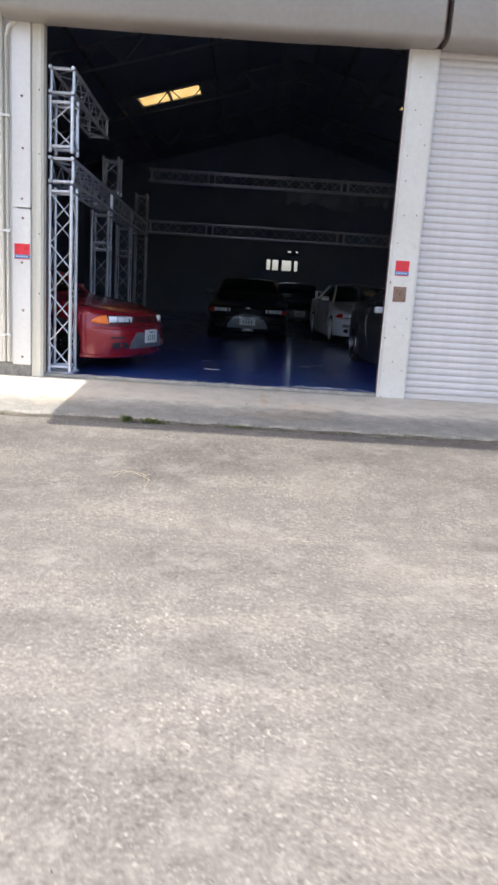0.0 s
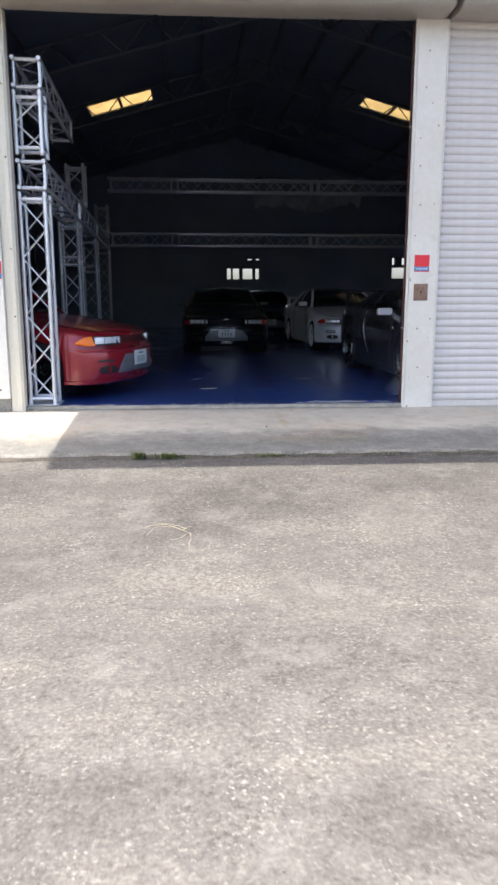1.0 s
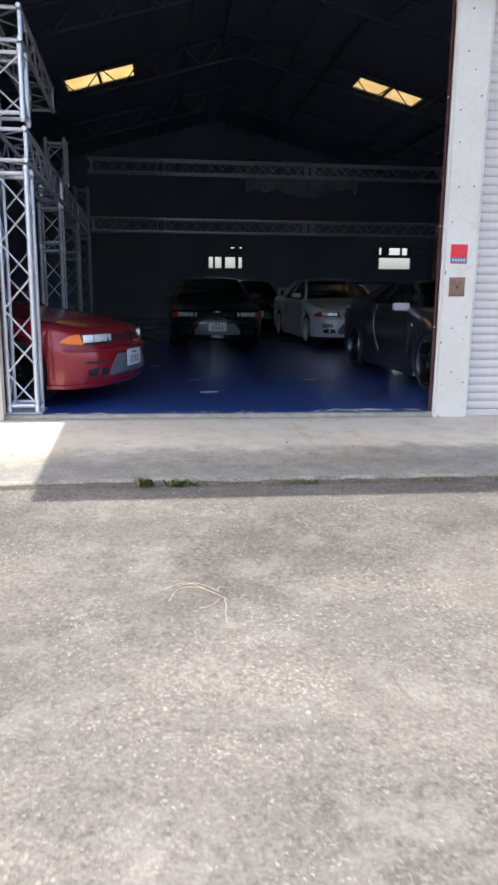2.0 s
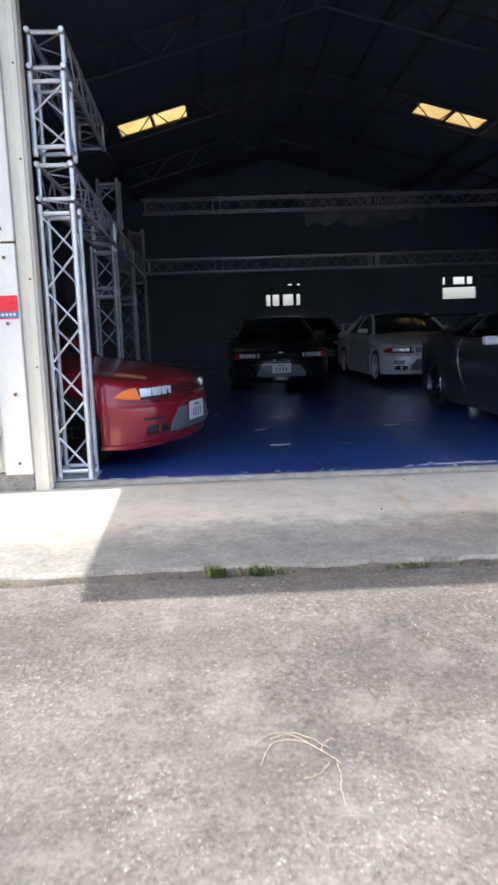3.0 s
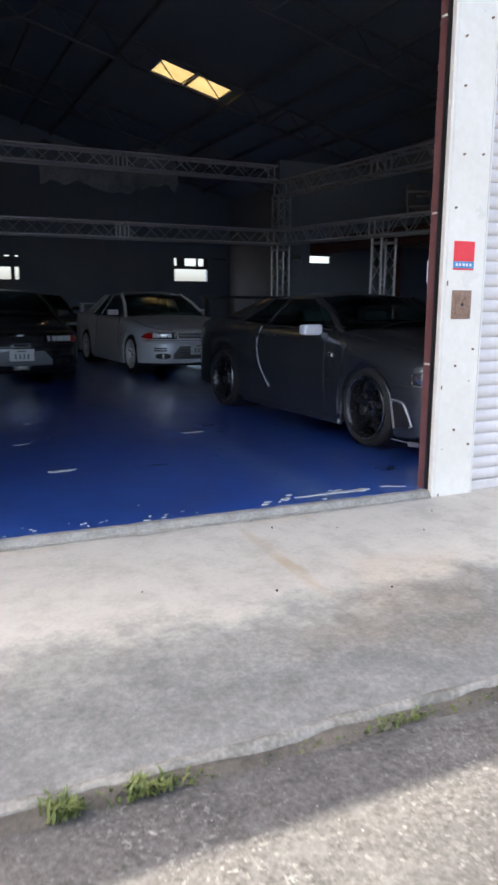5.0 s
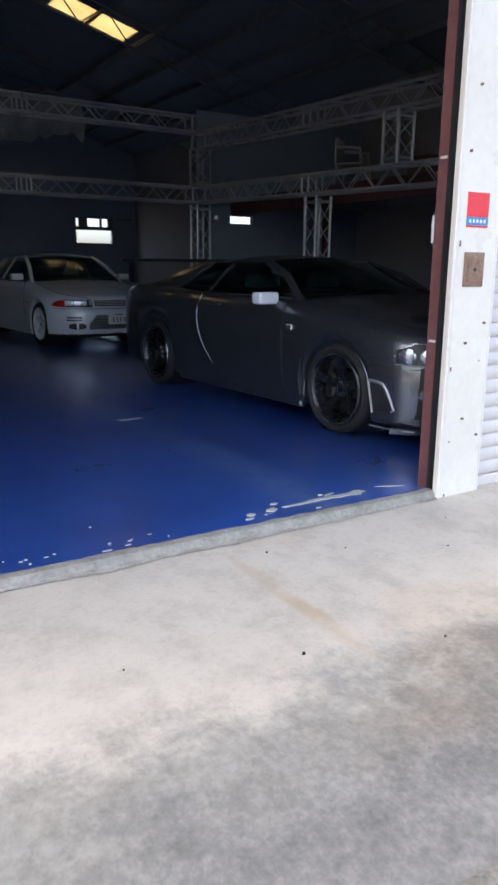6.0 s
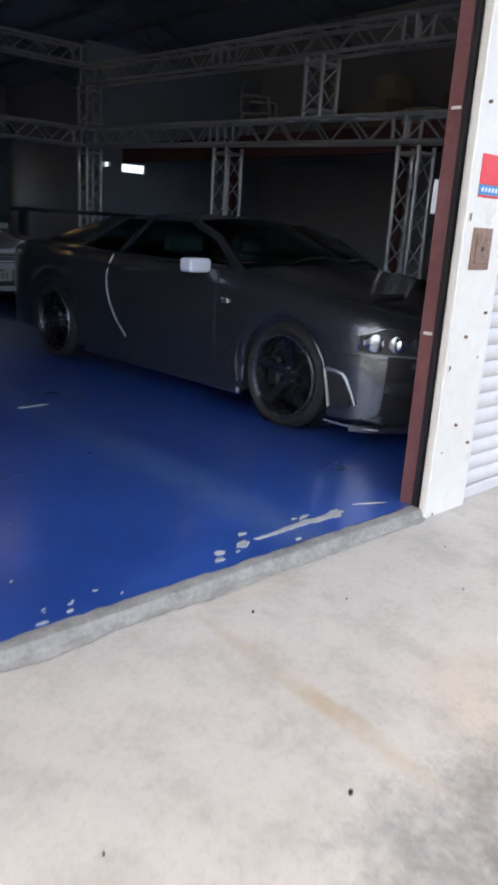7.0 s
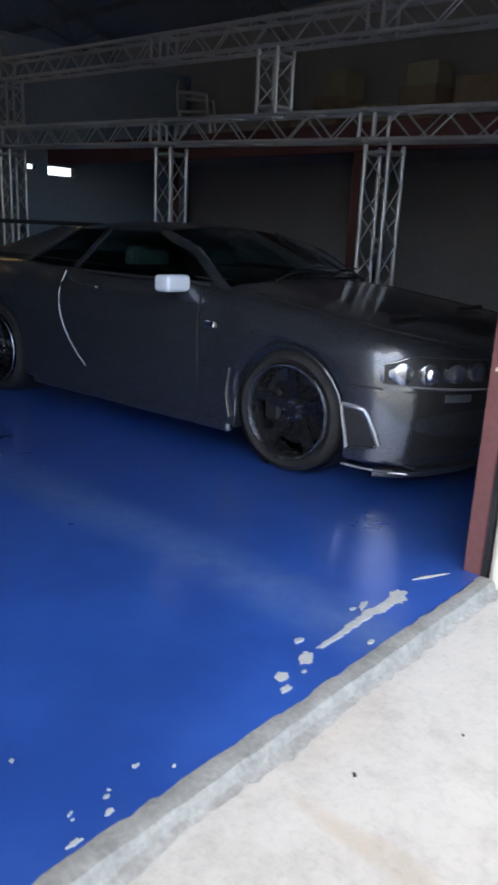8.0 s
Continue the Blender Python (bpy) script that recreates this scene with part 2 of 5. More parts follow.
RUST = worn("rust", (0.13, 0.075, 0.04), (0.25, 0.16, 0.10), 0.85, 0.0, 30, 120)
ALU = worn("bare_aluminium", (0.70, 0.72, 0.75), (0.82, 0.84, 0.87), 0.38, 0.65, 6, 60, spread=0.08, relief=0.03)
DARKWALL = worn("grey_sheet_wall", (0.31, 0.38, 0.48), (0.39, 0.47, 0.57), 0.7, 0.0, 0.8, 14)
BROWN = worn("brown_board_wall", (0.42, 0.41, 0.40), (0.52, 0.50, 0.48), 0.75, 0.0, 0.8, 16)
ROOFM = worn("roof_underside", (0.27, 0.32, 0.39), (0.33, 0.38, 0.45), 0.8, 0.0, 0.7, 12)
STEEL = worn("dark_roof_steel", (0.20, 0.22, 0.25), (0.26, 0.28, 0.31), 0.6, 0.0, 4, 30)
OUTSIDE = worn("outer_sheet", (0.55, 0.54, 0.51), (0.65, 0.64, 0.61), 0.6, 0.0, 0.6, 10)
FIBRE = fibreglass_material()
RED = paint("red_pearl_paint", (0.33, 0.012, 0.022), 0.2, 0.24)
BLACK = paint("black_paint", (0.008, 0.008, 0.010), 0.0, 0.25, amount=0.02)
SILVER = paint("pale_silver_paint", (0.82, 0.85, 0.89), 0.05, 0.30)
GUNMETAL = paint("gunmetal_paint", (0.080, 0.087, 0.098), 0.72, 0.28, amount=0.02)
# Gunmetal edges that catch light: the highlight is put into this paler colour.
EDGE = paint("painted_edge_highlight", (0.34, 0.35, 0.37), 0.5, 0.28, amount=0.02)
GLASS = glass("tinted_car_glass", (0.42, 0.50, 0.50), 0.0)
RUBBER = worn("tyre_rubber", (0.012, 0.012, 0.012), (0.025, 0.024, 0.023), 0.8, 0.0, 8, 60)
PLASTIC = worn("black_plastic", (0.012, 0.012, 0.013), (0.022, 0.022, 0.023), 0.5, 0.0, 8, 80)
GREYPLASTIC = worn("grey_bumper_mesh", (0.16, 0.17, 0.18), (0.22, 0.23, 0.24), 0.5, 0.2, 10, 90)
FLUTED = start("fluted_headlamp", (0.93, 0.95, 0.97), 0.25, 0.3, 1.0)[0]
BOWL = start("dull_lamp_bowl", (0.34, 0.36, 0.39), 0.22, 0.85, 0.6)[0]
CHROME = start("lamp_reflector", (0.85, 0.86, 0.88), 0.12, 1.0)[0]
LENS = glass("clear_lamp_lens", (0.96, 0.97, 1.0), 0.01)
ORANGE = start("orange_lamp_lens", (0.95, 0.20, 0.003), 0.2, 0.0, 0.25)[0]
REDLENS = start("red_lamp_lens", (0.60, 0.022, 0.018), 0.12, 0.0, 1.0)[0]
PLATE = worn("number_plate_white", (0.70, 0.71, 0.70), (0.78, 0.78, 0.77), 0.4, 0.0, 20, 60)
INK = start("faded_green_ink", (0.16, 0.25, 0.21), 0.6)[0]
WHITERIM = worn("white_rim_paint", (0.74, 0.74, 0.74), (0.64, 0.63, 0.62), 0.35, 0.1, 12, 50)
DARKRIM = worn("dark_rim_metal", (0.030, 0.031, 0.034), (0.05, 0.051, 0.055), 0.25, 0.7, 14, 60)
SEAT = worn("grey_green_seat_cloth", (0.08, 0.13, 0.125), (0.11, 0.165, 0.16), 0.9, 0.0, 20, 120)
STICKER_RED = worn("red_sticker", (0.70, 0.022, 0.035), (0.76, 0.04, 0.05), 0.4, 0.0, 5, 40)
STICKER_BLUE = worn("blue_sticker", (0.045, 0.20, 0.42), (0.06, 0.25, 0.48), 0.4, 0.0, 5, 40)
STICKER_WHITE = worn("white_sticker", (0.75, 0.76, 0.78), (0.68, 0.70, 0.72), 0.4, 0.0, 5, 40)
GRASS = worn("weed_green", (0.075, 0.115, 0.026), (0.17, 0.18, 0.06), 0.7, 0.0, 20, 60)
STRAW = worn("dry_straw", (0.34, 0.29, 0.20), (0.44, 0.38, 0.28), 0.8, 0.0, 20, 60)
CHIP = worn("bare_floor_patch", (0.36, 0.365, 0.33), (0.46, 0.455, 0.41), 0.8, 0.0, 12, 60)
CHAIRM = worn("white_chair_plastic", (0.55, 0.55, 0.54), (0.65, 0.65, 0.64), 0.5, 0.0, 5, 40)
CARD = worn("cardboard", (0.26, 0.20, 0.14), (0.34, 0.27, 0.19), 0.85, 0.0, 5, 40)
CARDY = worn("yellowed_carton", (0.34, 0.31, 0.2), (0.42, 0.38, 0.26), 0.85, 0.0, 5, 40)
CURTAIN = worn("dusty_grey_cloth", (0.12, 0.14, 0.16), (0.34, 0.38, 0.42), 0.95, 0.0, 2.2, 40)


# ---- mesh helpers ----
def part(name, bm, material, parent=None, label="", sharp=35, m=None):
    """Links a bmesh as one mesh object, under a thing or a part where one is given."""
    me = bpy.data.meshes.new(name)
    bmesh.ops.recalc_face_normals(bm, faces=bm.faces)
    for f in bm.faces:
        f.smooth = True
    bm.to_mesh(me)
    bm.free()
    me.set_sharp_from_angle(angle=radians(sharp))
    me.materials.append(material)
    return place(name, me, parent, label, m)


def place(name, me, parent=None, label="", m=None):
    ob = new(name, me)
    if parent is not None:
        ob.parent = parent
    if m is not None:
        ob.matrix_basis = m
    if label:
        tagged(ob, label)
    return ob


def thing(name, label, category, m=None, group="", kind=""):
    ob = new(name)
    ob.empty_display_size = 0.2
    if m is not None:
        ob.matrix_basis = m
    return tagged(ob, label, category, group, kind)


def box(x0, x1, y0, y1, z0, z1, bevel=0.0, bm=None, segments=1):
    b = bmesh.new() if bm is None else bm
    g = bmesh.ops.create_cube(b, size=1.0, matrix=Matrix.LocRotScale(((x0 + x1) / 2, (y0 + y1) / 2, (z0 + z1) / 2), None, (abs(x1 - x0), abs(y1 - y0), abs(z1 - z0))))
    if bevel:
        es = list({e for v in g["verts"] for e in v.link_edges})
        bmesh.ops.bevel(b, geom=es, offset=bevel, segments=segments, profile=0.6, affect="EDGES")
    return b


def tube(p, q, r, n=8, bm=None, r2=None):
    b = bmesh.new() if bm is None else bm
    p, q = Vector(p), Vector(q)
    d = q - p
    m = Matrix.Translation((p + q) / 2) @ d.to_track_quat("Z", "Y").to_matrix().to_4x4()
    bmesh.ops.create_cone(b, cap_ends=True, segments=n, radius1=r, radius2=r if r2 is None else r2, depth=d.length, matrix=m)
    return b


def bent(points, r, n=6, bm=None):
    """A round rod through the points, with one run of faces."""
    b = bmesh.new() if bm is None else bm
    pts = [Vector(p) for p in points]
    rings = []
    for i, p in enumerate(pts):
        d = (pts[min(i + 1, len(pts) - 1)] - pts[max(i - 1, 0)]).normalized()
        q = d.to_track_quat("Z", "Y")
        rings.append([b.verts.new(p + q @ Vector((r * math.cos(2 * math.pi * k / n), r * math.sin(2 * math.pi * k / n), 0))) for k in range(n)])
    for a, c in zip(rings, rings[1:]):
        for k in range(n):
            b.faces.new((a[k], a[(k + 1) % n], c[(k + 1) % n], c[k]))
    b.faces.new(rings[0][::-1]), b.faces.new(rings[-1])
    return b


def prism(outline, depth, axis="y", at=0.0, bm=None, bevel=0.0):
    """A flat outline drawn in two axes, made solid along the third."""
    b = bmesh.new() if bm is None else bm
    put = {"y": lambda u, v, w: (u, w, v), "x": lambda u, v, w: (w, u, v), "z": lambda u, v, w: (u, v, w)}[axis]
    a = [b.verts.new(put(u, v, at)) for u, v in outline]
    c = [b.verts.new(put(u, v, at + depth)) for u, v in outline]
    b.faces.new(a[::-1]), b.faces.new(c)
    n = len(a)
    for i in range(n):
        b.faces.new((a[i], a[(i + 1) % n], c[(i + 1) % n], c[i]))
    if bevel:
        bmesh.ops.bevel(b, geom=list(b.edges), offset=bevel, segments=1, affect="EDGES")
    return b


def lathe(profile, n=32, bm=None, axis="x"):
    """Turns (radius, along) pairs round an axis."""
    b = bmesh.new() if bm is None else bm
    rings = []
    for r, a in profile:
        ring = []
        for k in range(n):
            t = 2 * math.pi * k / n
            c, s = r * math.cos(t), r * math.sin(t)
            ring.append(b.verts.new((a, c, s) if axis == "x" else (c, s, a)))
        rings.append(ring)
    for p, q in zip(rings, rings[1:]):
        for k in range(n):
            b.faces.new((p[k], p[(k + 1) % n], q[(k + 1) % n], q[k]))
    return b


def structure(name, bm, material, label, sharp=35):
    return tagged(part(name, bm, material, None, "", sharp), label, kind="structure")


# ---- the large structure ----
FLOOR, DOOR_Y = 0.335, 8.78
LEFT, RIGHT, BACK, EAVE, RIDGE_X, RIDGE_Z = -6.6, 9.1, 30.0, 5.0, 0.85, 7.26


def ground_height(x, y):
    """The yard is nearly level and rises a little to the kerb."""
    s = min(max((y - 4.6) / 2.4, 0.0), 1.0)
    return 0.015 + 0.168 * s * s * (3 - 2 * s) if y < 7.3 else 0.183 if y < 31 else 0.0


def build_ground():
    b = bmesh.new()
    xs = [-3000, -400, -60, -20] + [-10 + 0.5 * i for i in range(41)] + [20, 60, 400, 3000]
    ys = [-3000, -400, -60, -20, -8] + [-4 + 0.4 * i for i in range(29)] + [7.5, 12, 20, 31, 60, 400, 3000]
    grid = [[b.verts.new((x, y, (ground_height(x, y) + (0.008 * noise.noise((x * 0.6, y * 0.6, 3)) if -10 < x < 10 and -4 < y < 7 else 0)) if y <= 31 else 0.0)) for x in xs] for y in ys]
    for r0, r1 in zip(grid, grid[1:]):
        for i in range(len(xs) - 1):
            b.faces.new((r0[i], r0[i + 1], r1[i + 1], r1[i]))
    structure("ground", b, ASPHALT, "pale worn asphalt yard with exposed stones", 60)


def build_apron():
    """A sloping concrete apron; its chipped edge stands above the yard as a kerb."""
    b = bmesh.new()
    xs = [-9 + 0.15 * i for i in range(135)]
    rows = [(6.975, -0.02), (6.975, 0.165), (6.99, 0.203), (7.015, 0.213), (7.12, 0.22), (7.7, 0.247), (8.2, 0.27), (8.70, 0.295), (8.83, 0.298)]
    grid = []
    for j, (y, z) in enumerate(rows):
        row = []
        for x in xs:
            wob = 0.016 * noise.noise((x * 1.9, 0.3, 1)) + 0.012 * noise.noise((x * 7, 0.9, 4)) if j < 5 else 0
            row.append(b.verts.new((x, y + wob, z + (0.007 * noise.noise((x * 5, y * 3, 8)) if 0 < j < 5 else 0))))
        grid.append(row)
    for r0, r1 in zip(grid, grid[1:]):
        for i in range(len(xs) - 1):
            b.faces.new((r0[i], r0[i + 1], r1[i + 1], r1[i]))
    structure("pavement", b, APRON, "sloping pale concrete apron with grey moss stains and a chipped kerb edge", 60)


def build_kerb():
    """The pale worn lip of the apron and the line of soil at its foot, raised to stand in for the shaded riser."""
    # the dark strip is soil below and painted shade where it covers the riser
    for name, mat, label, prof, seed in (("kerb", CURB, "pale chipped concrete kerb lip", [(6.965, 0.12), (6.959, 0.192), (6.965, 0.212), (6.977, 0.2205), (6.990, 0.2215), (7.003, 0.215)], 3),
                                         ("kerb_soil_and_shade", SOIL_SHADE, "dark soil at the foot of the kerb, raised to paint the shaded riser", [(6.90, 0.176), (6.92, 0.190), (6.943, 0.199), (6.975, 0.203)], 7)):
        b = bmesh.new()
        grid = []
        for j, (y, z) in enumerate(prof):
            row = []
            for i in range(420):
                x = -9 + 0.048 * i
                if name == "kerb":
                    dy, dz = 0.016 * noise.noise((x * 1.9, 0.3, 1)) + 0.014 * noise.noise((x * 8, 0.9, j * 0.3)), 0.007 * noise.noise((x * 9, j * 0.4, seed))
                else:
                    dy, dz = (0.05 * noise.noise((x * 2.5, 0, seed)) if j < 2 else 0), 0.014 * noise.noise((x * 6, j * 0.5, seed)) - (0.012 if j == 0 else 0)
                row.append(b.verts.new((x, y + dy, z + dz)))
            grid.append(row)
        for r0, r1 in zip(grid, grid[1:]):
            for i in range(419):
                b.faces.new((r0[i], r0[i + 1], r1[i + 1], r1[i]))
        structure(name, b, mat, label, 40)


def build_sill():
    b = bmesh.new()
    xs = [-2.43 + 0.03 * i for i in range(131)]
    prof = [(8.784, 0.26), (8.788, 0.300), (8.800, 0.306), (8.806, 0.326), (8.816, 0.336), (8.838, 0.339), (8.856, 0.338), (8.872, 0.335), (8.874, 0.30)]
    grid = []
    for j, (y, z) in enumerate(prof):
        grid.append([b.verts.new((min(x, 1.47), y - 0.012 * x + 0.004 * noise.noise((x * 3, j * 0.2, 2)) + 0.004 * noise.noise((x * 17, 5, j * 0.4)) * (2.0 if j > 5 else 1), z + 0.003 * noise.noise((x * 14, j * 0.7, 6)))) for x in xs])
    for r0, r1 in zip(grid, grid[1:]):
        for i in range(len(xs) - 1):
            b.faces.new((r0[i], r0[i + 1], r1[i + 1], r1[i]))
    d = bmesh.new()
    near, far = [], []
    for x in xs:
        x = min(x, 1.47)
        reach = 0.008 + 0.024 * noise.noise((x * 2.1, 4, 4)) + 0.018 * noise.noise((x * 11, 1, 8)) + 0.022 * noise.noise((x * 27, 3, 5)) + 0.04 * max(0, 1 - abs(x + 0.35) / 0.2)
        for row, y in ((near, 8.782 - 0.7 * max(reach, 0.0)), (far, 8.800)):
            y -= 0.012 * x
            row.append(d.verts.new((x, y, 0.2215 + (y - 7.17) * 0.0505 + (0.004 if row is far else 0.0))))
    for i in range(len(xs) - 1):
        d.faces.new((near[i], near[i + 1], far[i + 1], far[i]))
    structure("sill_dirt", d, DIRT, "grey dirt gathered along the foot of the door sill")
    structure("threshold", b, SILL, "worn grey concrete door sill with chipped paint", 22)
    structure("floor", box(LEFT, RIGHT, 8.86, BACK, 0.0, FLOOR), BLUE, "glossy scuffed blue painted concrete floor")


def wall_with_openings(name, label, material, along, fixed, thick, a0, a1, z0, z1, holes):
    """A wall built of butted blocks round its openings (a0, a1, z0, z1)."""
    b = bmesh.new()
    cuts = sorted({a0, a1, *[h[0] for h in holes], *[h[1] for h in holes]})
    for p, q in zip(cuts, cuts[1:]):
        hs = sorted((h[2], h[3]) for h in holes if h[0] <= p and h[1] >= q)
        z = z0
        for lo, hi in hs + [(z1, z1)]:
            if lo > z:
                if along == "x":
                    box(p, q, fixed, fixed + thick, z, lo, bm=b)
                else:
                    box(fixed, fixed + thick, p, q, z, lo, bm=b)
            z = hi
    return structure(name, b, material, label)


# openings in the far wall and the side wall: (from, to, sill, head)
WIN_A, WIN_A2 = (0.56, 1.84, 2.13, 2.58), (1.36, 1.84, 2.74, 2.94)
WIN_B, WIN_C = (6.98, 8.26, 2.17, 3.0), (8.42, 8.95, 2.94, 3.0)
# the side wall's opening is added, to put brightness behind the partition gap
WIN_ADDED = (21.3, 24.6, 2.2, 3.0)


def build_shell():
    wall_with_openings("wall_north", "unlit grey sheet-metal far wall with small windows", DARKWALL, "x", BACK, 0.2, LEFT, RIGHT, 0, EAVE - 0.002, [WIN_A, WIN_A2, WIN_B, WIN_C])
    wall_with_openings("wall_east", "unlit brown board side wall", BROWN, "y", RIGHT, 0.2, DOOR_Y + 0.2, BACK + 0.2, 0, EAVE, [WIN_ADDED])
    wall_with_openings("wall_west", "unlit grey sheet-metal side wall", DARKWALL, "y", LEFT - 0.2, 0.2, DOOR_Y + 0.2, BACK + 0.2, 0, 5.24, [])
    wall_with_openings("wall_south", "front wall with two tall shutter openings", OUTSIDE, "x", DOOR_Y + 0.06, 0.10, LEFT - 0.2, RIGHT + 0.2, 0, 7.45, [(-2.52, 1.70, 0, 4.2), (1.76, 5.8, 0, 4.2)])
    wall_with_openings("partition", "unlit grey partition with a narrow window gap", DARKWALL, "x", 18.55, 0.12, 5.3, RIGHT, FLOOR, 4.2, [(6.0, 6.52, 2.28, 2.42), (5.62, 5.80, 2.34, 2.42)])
    for name, y in (("gable_north", BACK + 0.05), ("gable_south", DOOR_Y + 0.17)):
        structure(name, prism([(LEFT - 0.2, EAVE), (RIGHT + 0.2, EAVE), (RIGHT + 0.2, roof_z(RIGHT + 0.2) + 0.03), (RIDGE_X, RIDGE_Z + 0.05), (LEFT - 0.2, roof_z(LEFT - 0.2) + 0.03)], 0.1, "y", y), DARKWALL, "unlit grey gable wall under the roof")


def roof_z(x):
    return RIDGE_Z - 0.27 * abs(x - RIDGE_X)


def build_roof():
    """Two slopes with a translucent sheet let into each."""
    for side, (a, c), SKY_Y, name in ((-1, (-3.32, -1.71), (21.1, 22.1), "roof_west"), (1, (3.77, 5.35), (21.05, 21.9), "roof_east")):
        b = bmesh.new()
        edge = LEFT - 0.6 if side < 0 else RIGHT + 0.6
        x0, x1 = min(edge, RIDGE_X), max(edge, RIDGE_X)
        for p, q, y0, y1 in ((x0, a, 8.3, 30.6), (c, x1, 8.3, 30.6), (a, c, 8.3, SKY_Y[0]), (a, c, SKY_Y[1], 30.6)):
            prism([(p, roof_z(p)), (q, roof_z(q)), (q, roof_z(q) + 0.1), (p, roof_z(p) + 0.1)], y1 - y0, "y", y0, bm=b)
        structure(name, b, ROOFM, "unlit grey underside of the sheet roof")
        light = thing("skylight", "yellowed translucent fibreglass sheet glowing in the roof", "skylight", group="roof lights")
        mid = (a + c) / 2
        for p, q in ((a, mid - 0.03), (mid + 0.03, c)):
            part("sheet", prism([(p, roof_z(p) + 0.03), (q, roof_z(q) + 0.03), (q, roof_z(q) + 0.036), (p, roof_z(p) + 0.036)], SKY_Y[1] - SKY_Y[0], "y", SKY_Y[0]), FIBRE, light)
        part("bar", prism([(mid - 0.03, roof_z(mid - 0.03)), (mid + 0.03, roof_z(mid + 0.03)), (mid + 0.03, roof_z(mid) + 0.06), (mid - 0.03, roof_z(mid) + 0.06)], SKY_Y[1] - SKY_Y[0], "y", SKY_Y[0]), STEEL, light)


def build_roof_frames():
    for y in (12.2, 16.3, 20.6, 25.2):
        fr = thing("roof_frame", "dark steel lattice roof frame", "roof frame", group="roof frames")
        for s, edge in ((-1, LEFT), (1, RIGHT)):
            hi = lambda x: roof_z(x) - 0.07
            lo = lambda x: roof_z(x) - 0.55
            part("top_chord", tube((RIDGE_X, y, hi(RIDGE_X)), (edge, y, hi(edge)), 0.03, 6), STEEL, fr)
            part("bottom_chord", tube((RIDGE_X, y, lo(RIDGE_X)), (edge, y, lo(edge)), 0.03, 6), STEEL, fr)
            n = 16
            for i in range(n):
                xa, xb = RIDGE_X + (edge - RIDGE_X) * i / n, RIDGE_X + (edge - RIDGE_X) * (i + 1) / n
                za, zb = (hi(xa), lo(xb)) if i % 2 else (lo(xa), hi(xb))
                part("web_bar", tube((xa, y, za), (xb, y, zb), 0.014, 5), STEEL, fr)
    for i in range(9):
        for s in (-1, 1):
            x = RIDGE_X + s * (0.4 + 0.85 * i)
            clear = not (-3.38 < x < -1.65 or 3.70 < x < 5.41)
            if clear and ((s < 0 and x > LEFT) or (s > 0 and x < RIGHT)):
                tagged(part("purlin", box(x - 0.03, x + 0.03, 9.0, 29.9, roof_z(x) - 0.1 - 0.02, roof_z(x) - 0.02), STEEL), "dark steel roof purlin", "purlin", "purlins")


def build_canopy():
    """A deep canopy above the doors; it throws the shade on the apron."""
    structure("canopy", box(-5.17, 12.0, 6.20, DOOR_Y + 0.06, 6.5, 6.62), OUTSIDE, "flat sheet canopy over the shutter doors")


build_ground()
build_apron()
build_kerb()
build_sill()
build_shell()
build_roof()
build_roof_frames()
build_canopy()


# ---- the door front ----
def screws(parent, spots, y, r=0.007):
    for x, z in spots:
        part("bolt", tube((x, y, z), (x, y - 0.012, z), r, 6), RUST, parent)


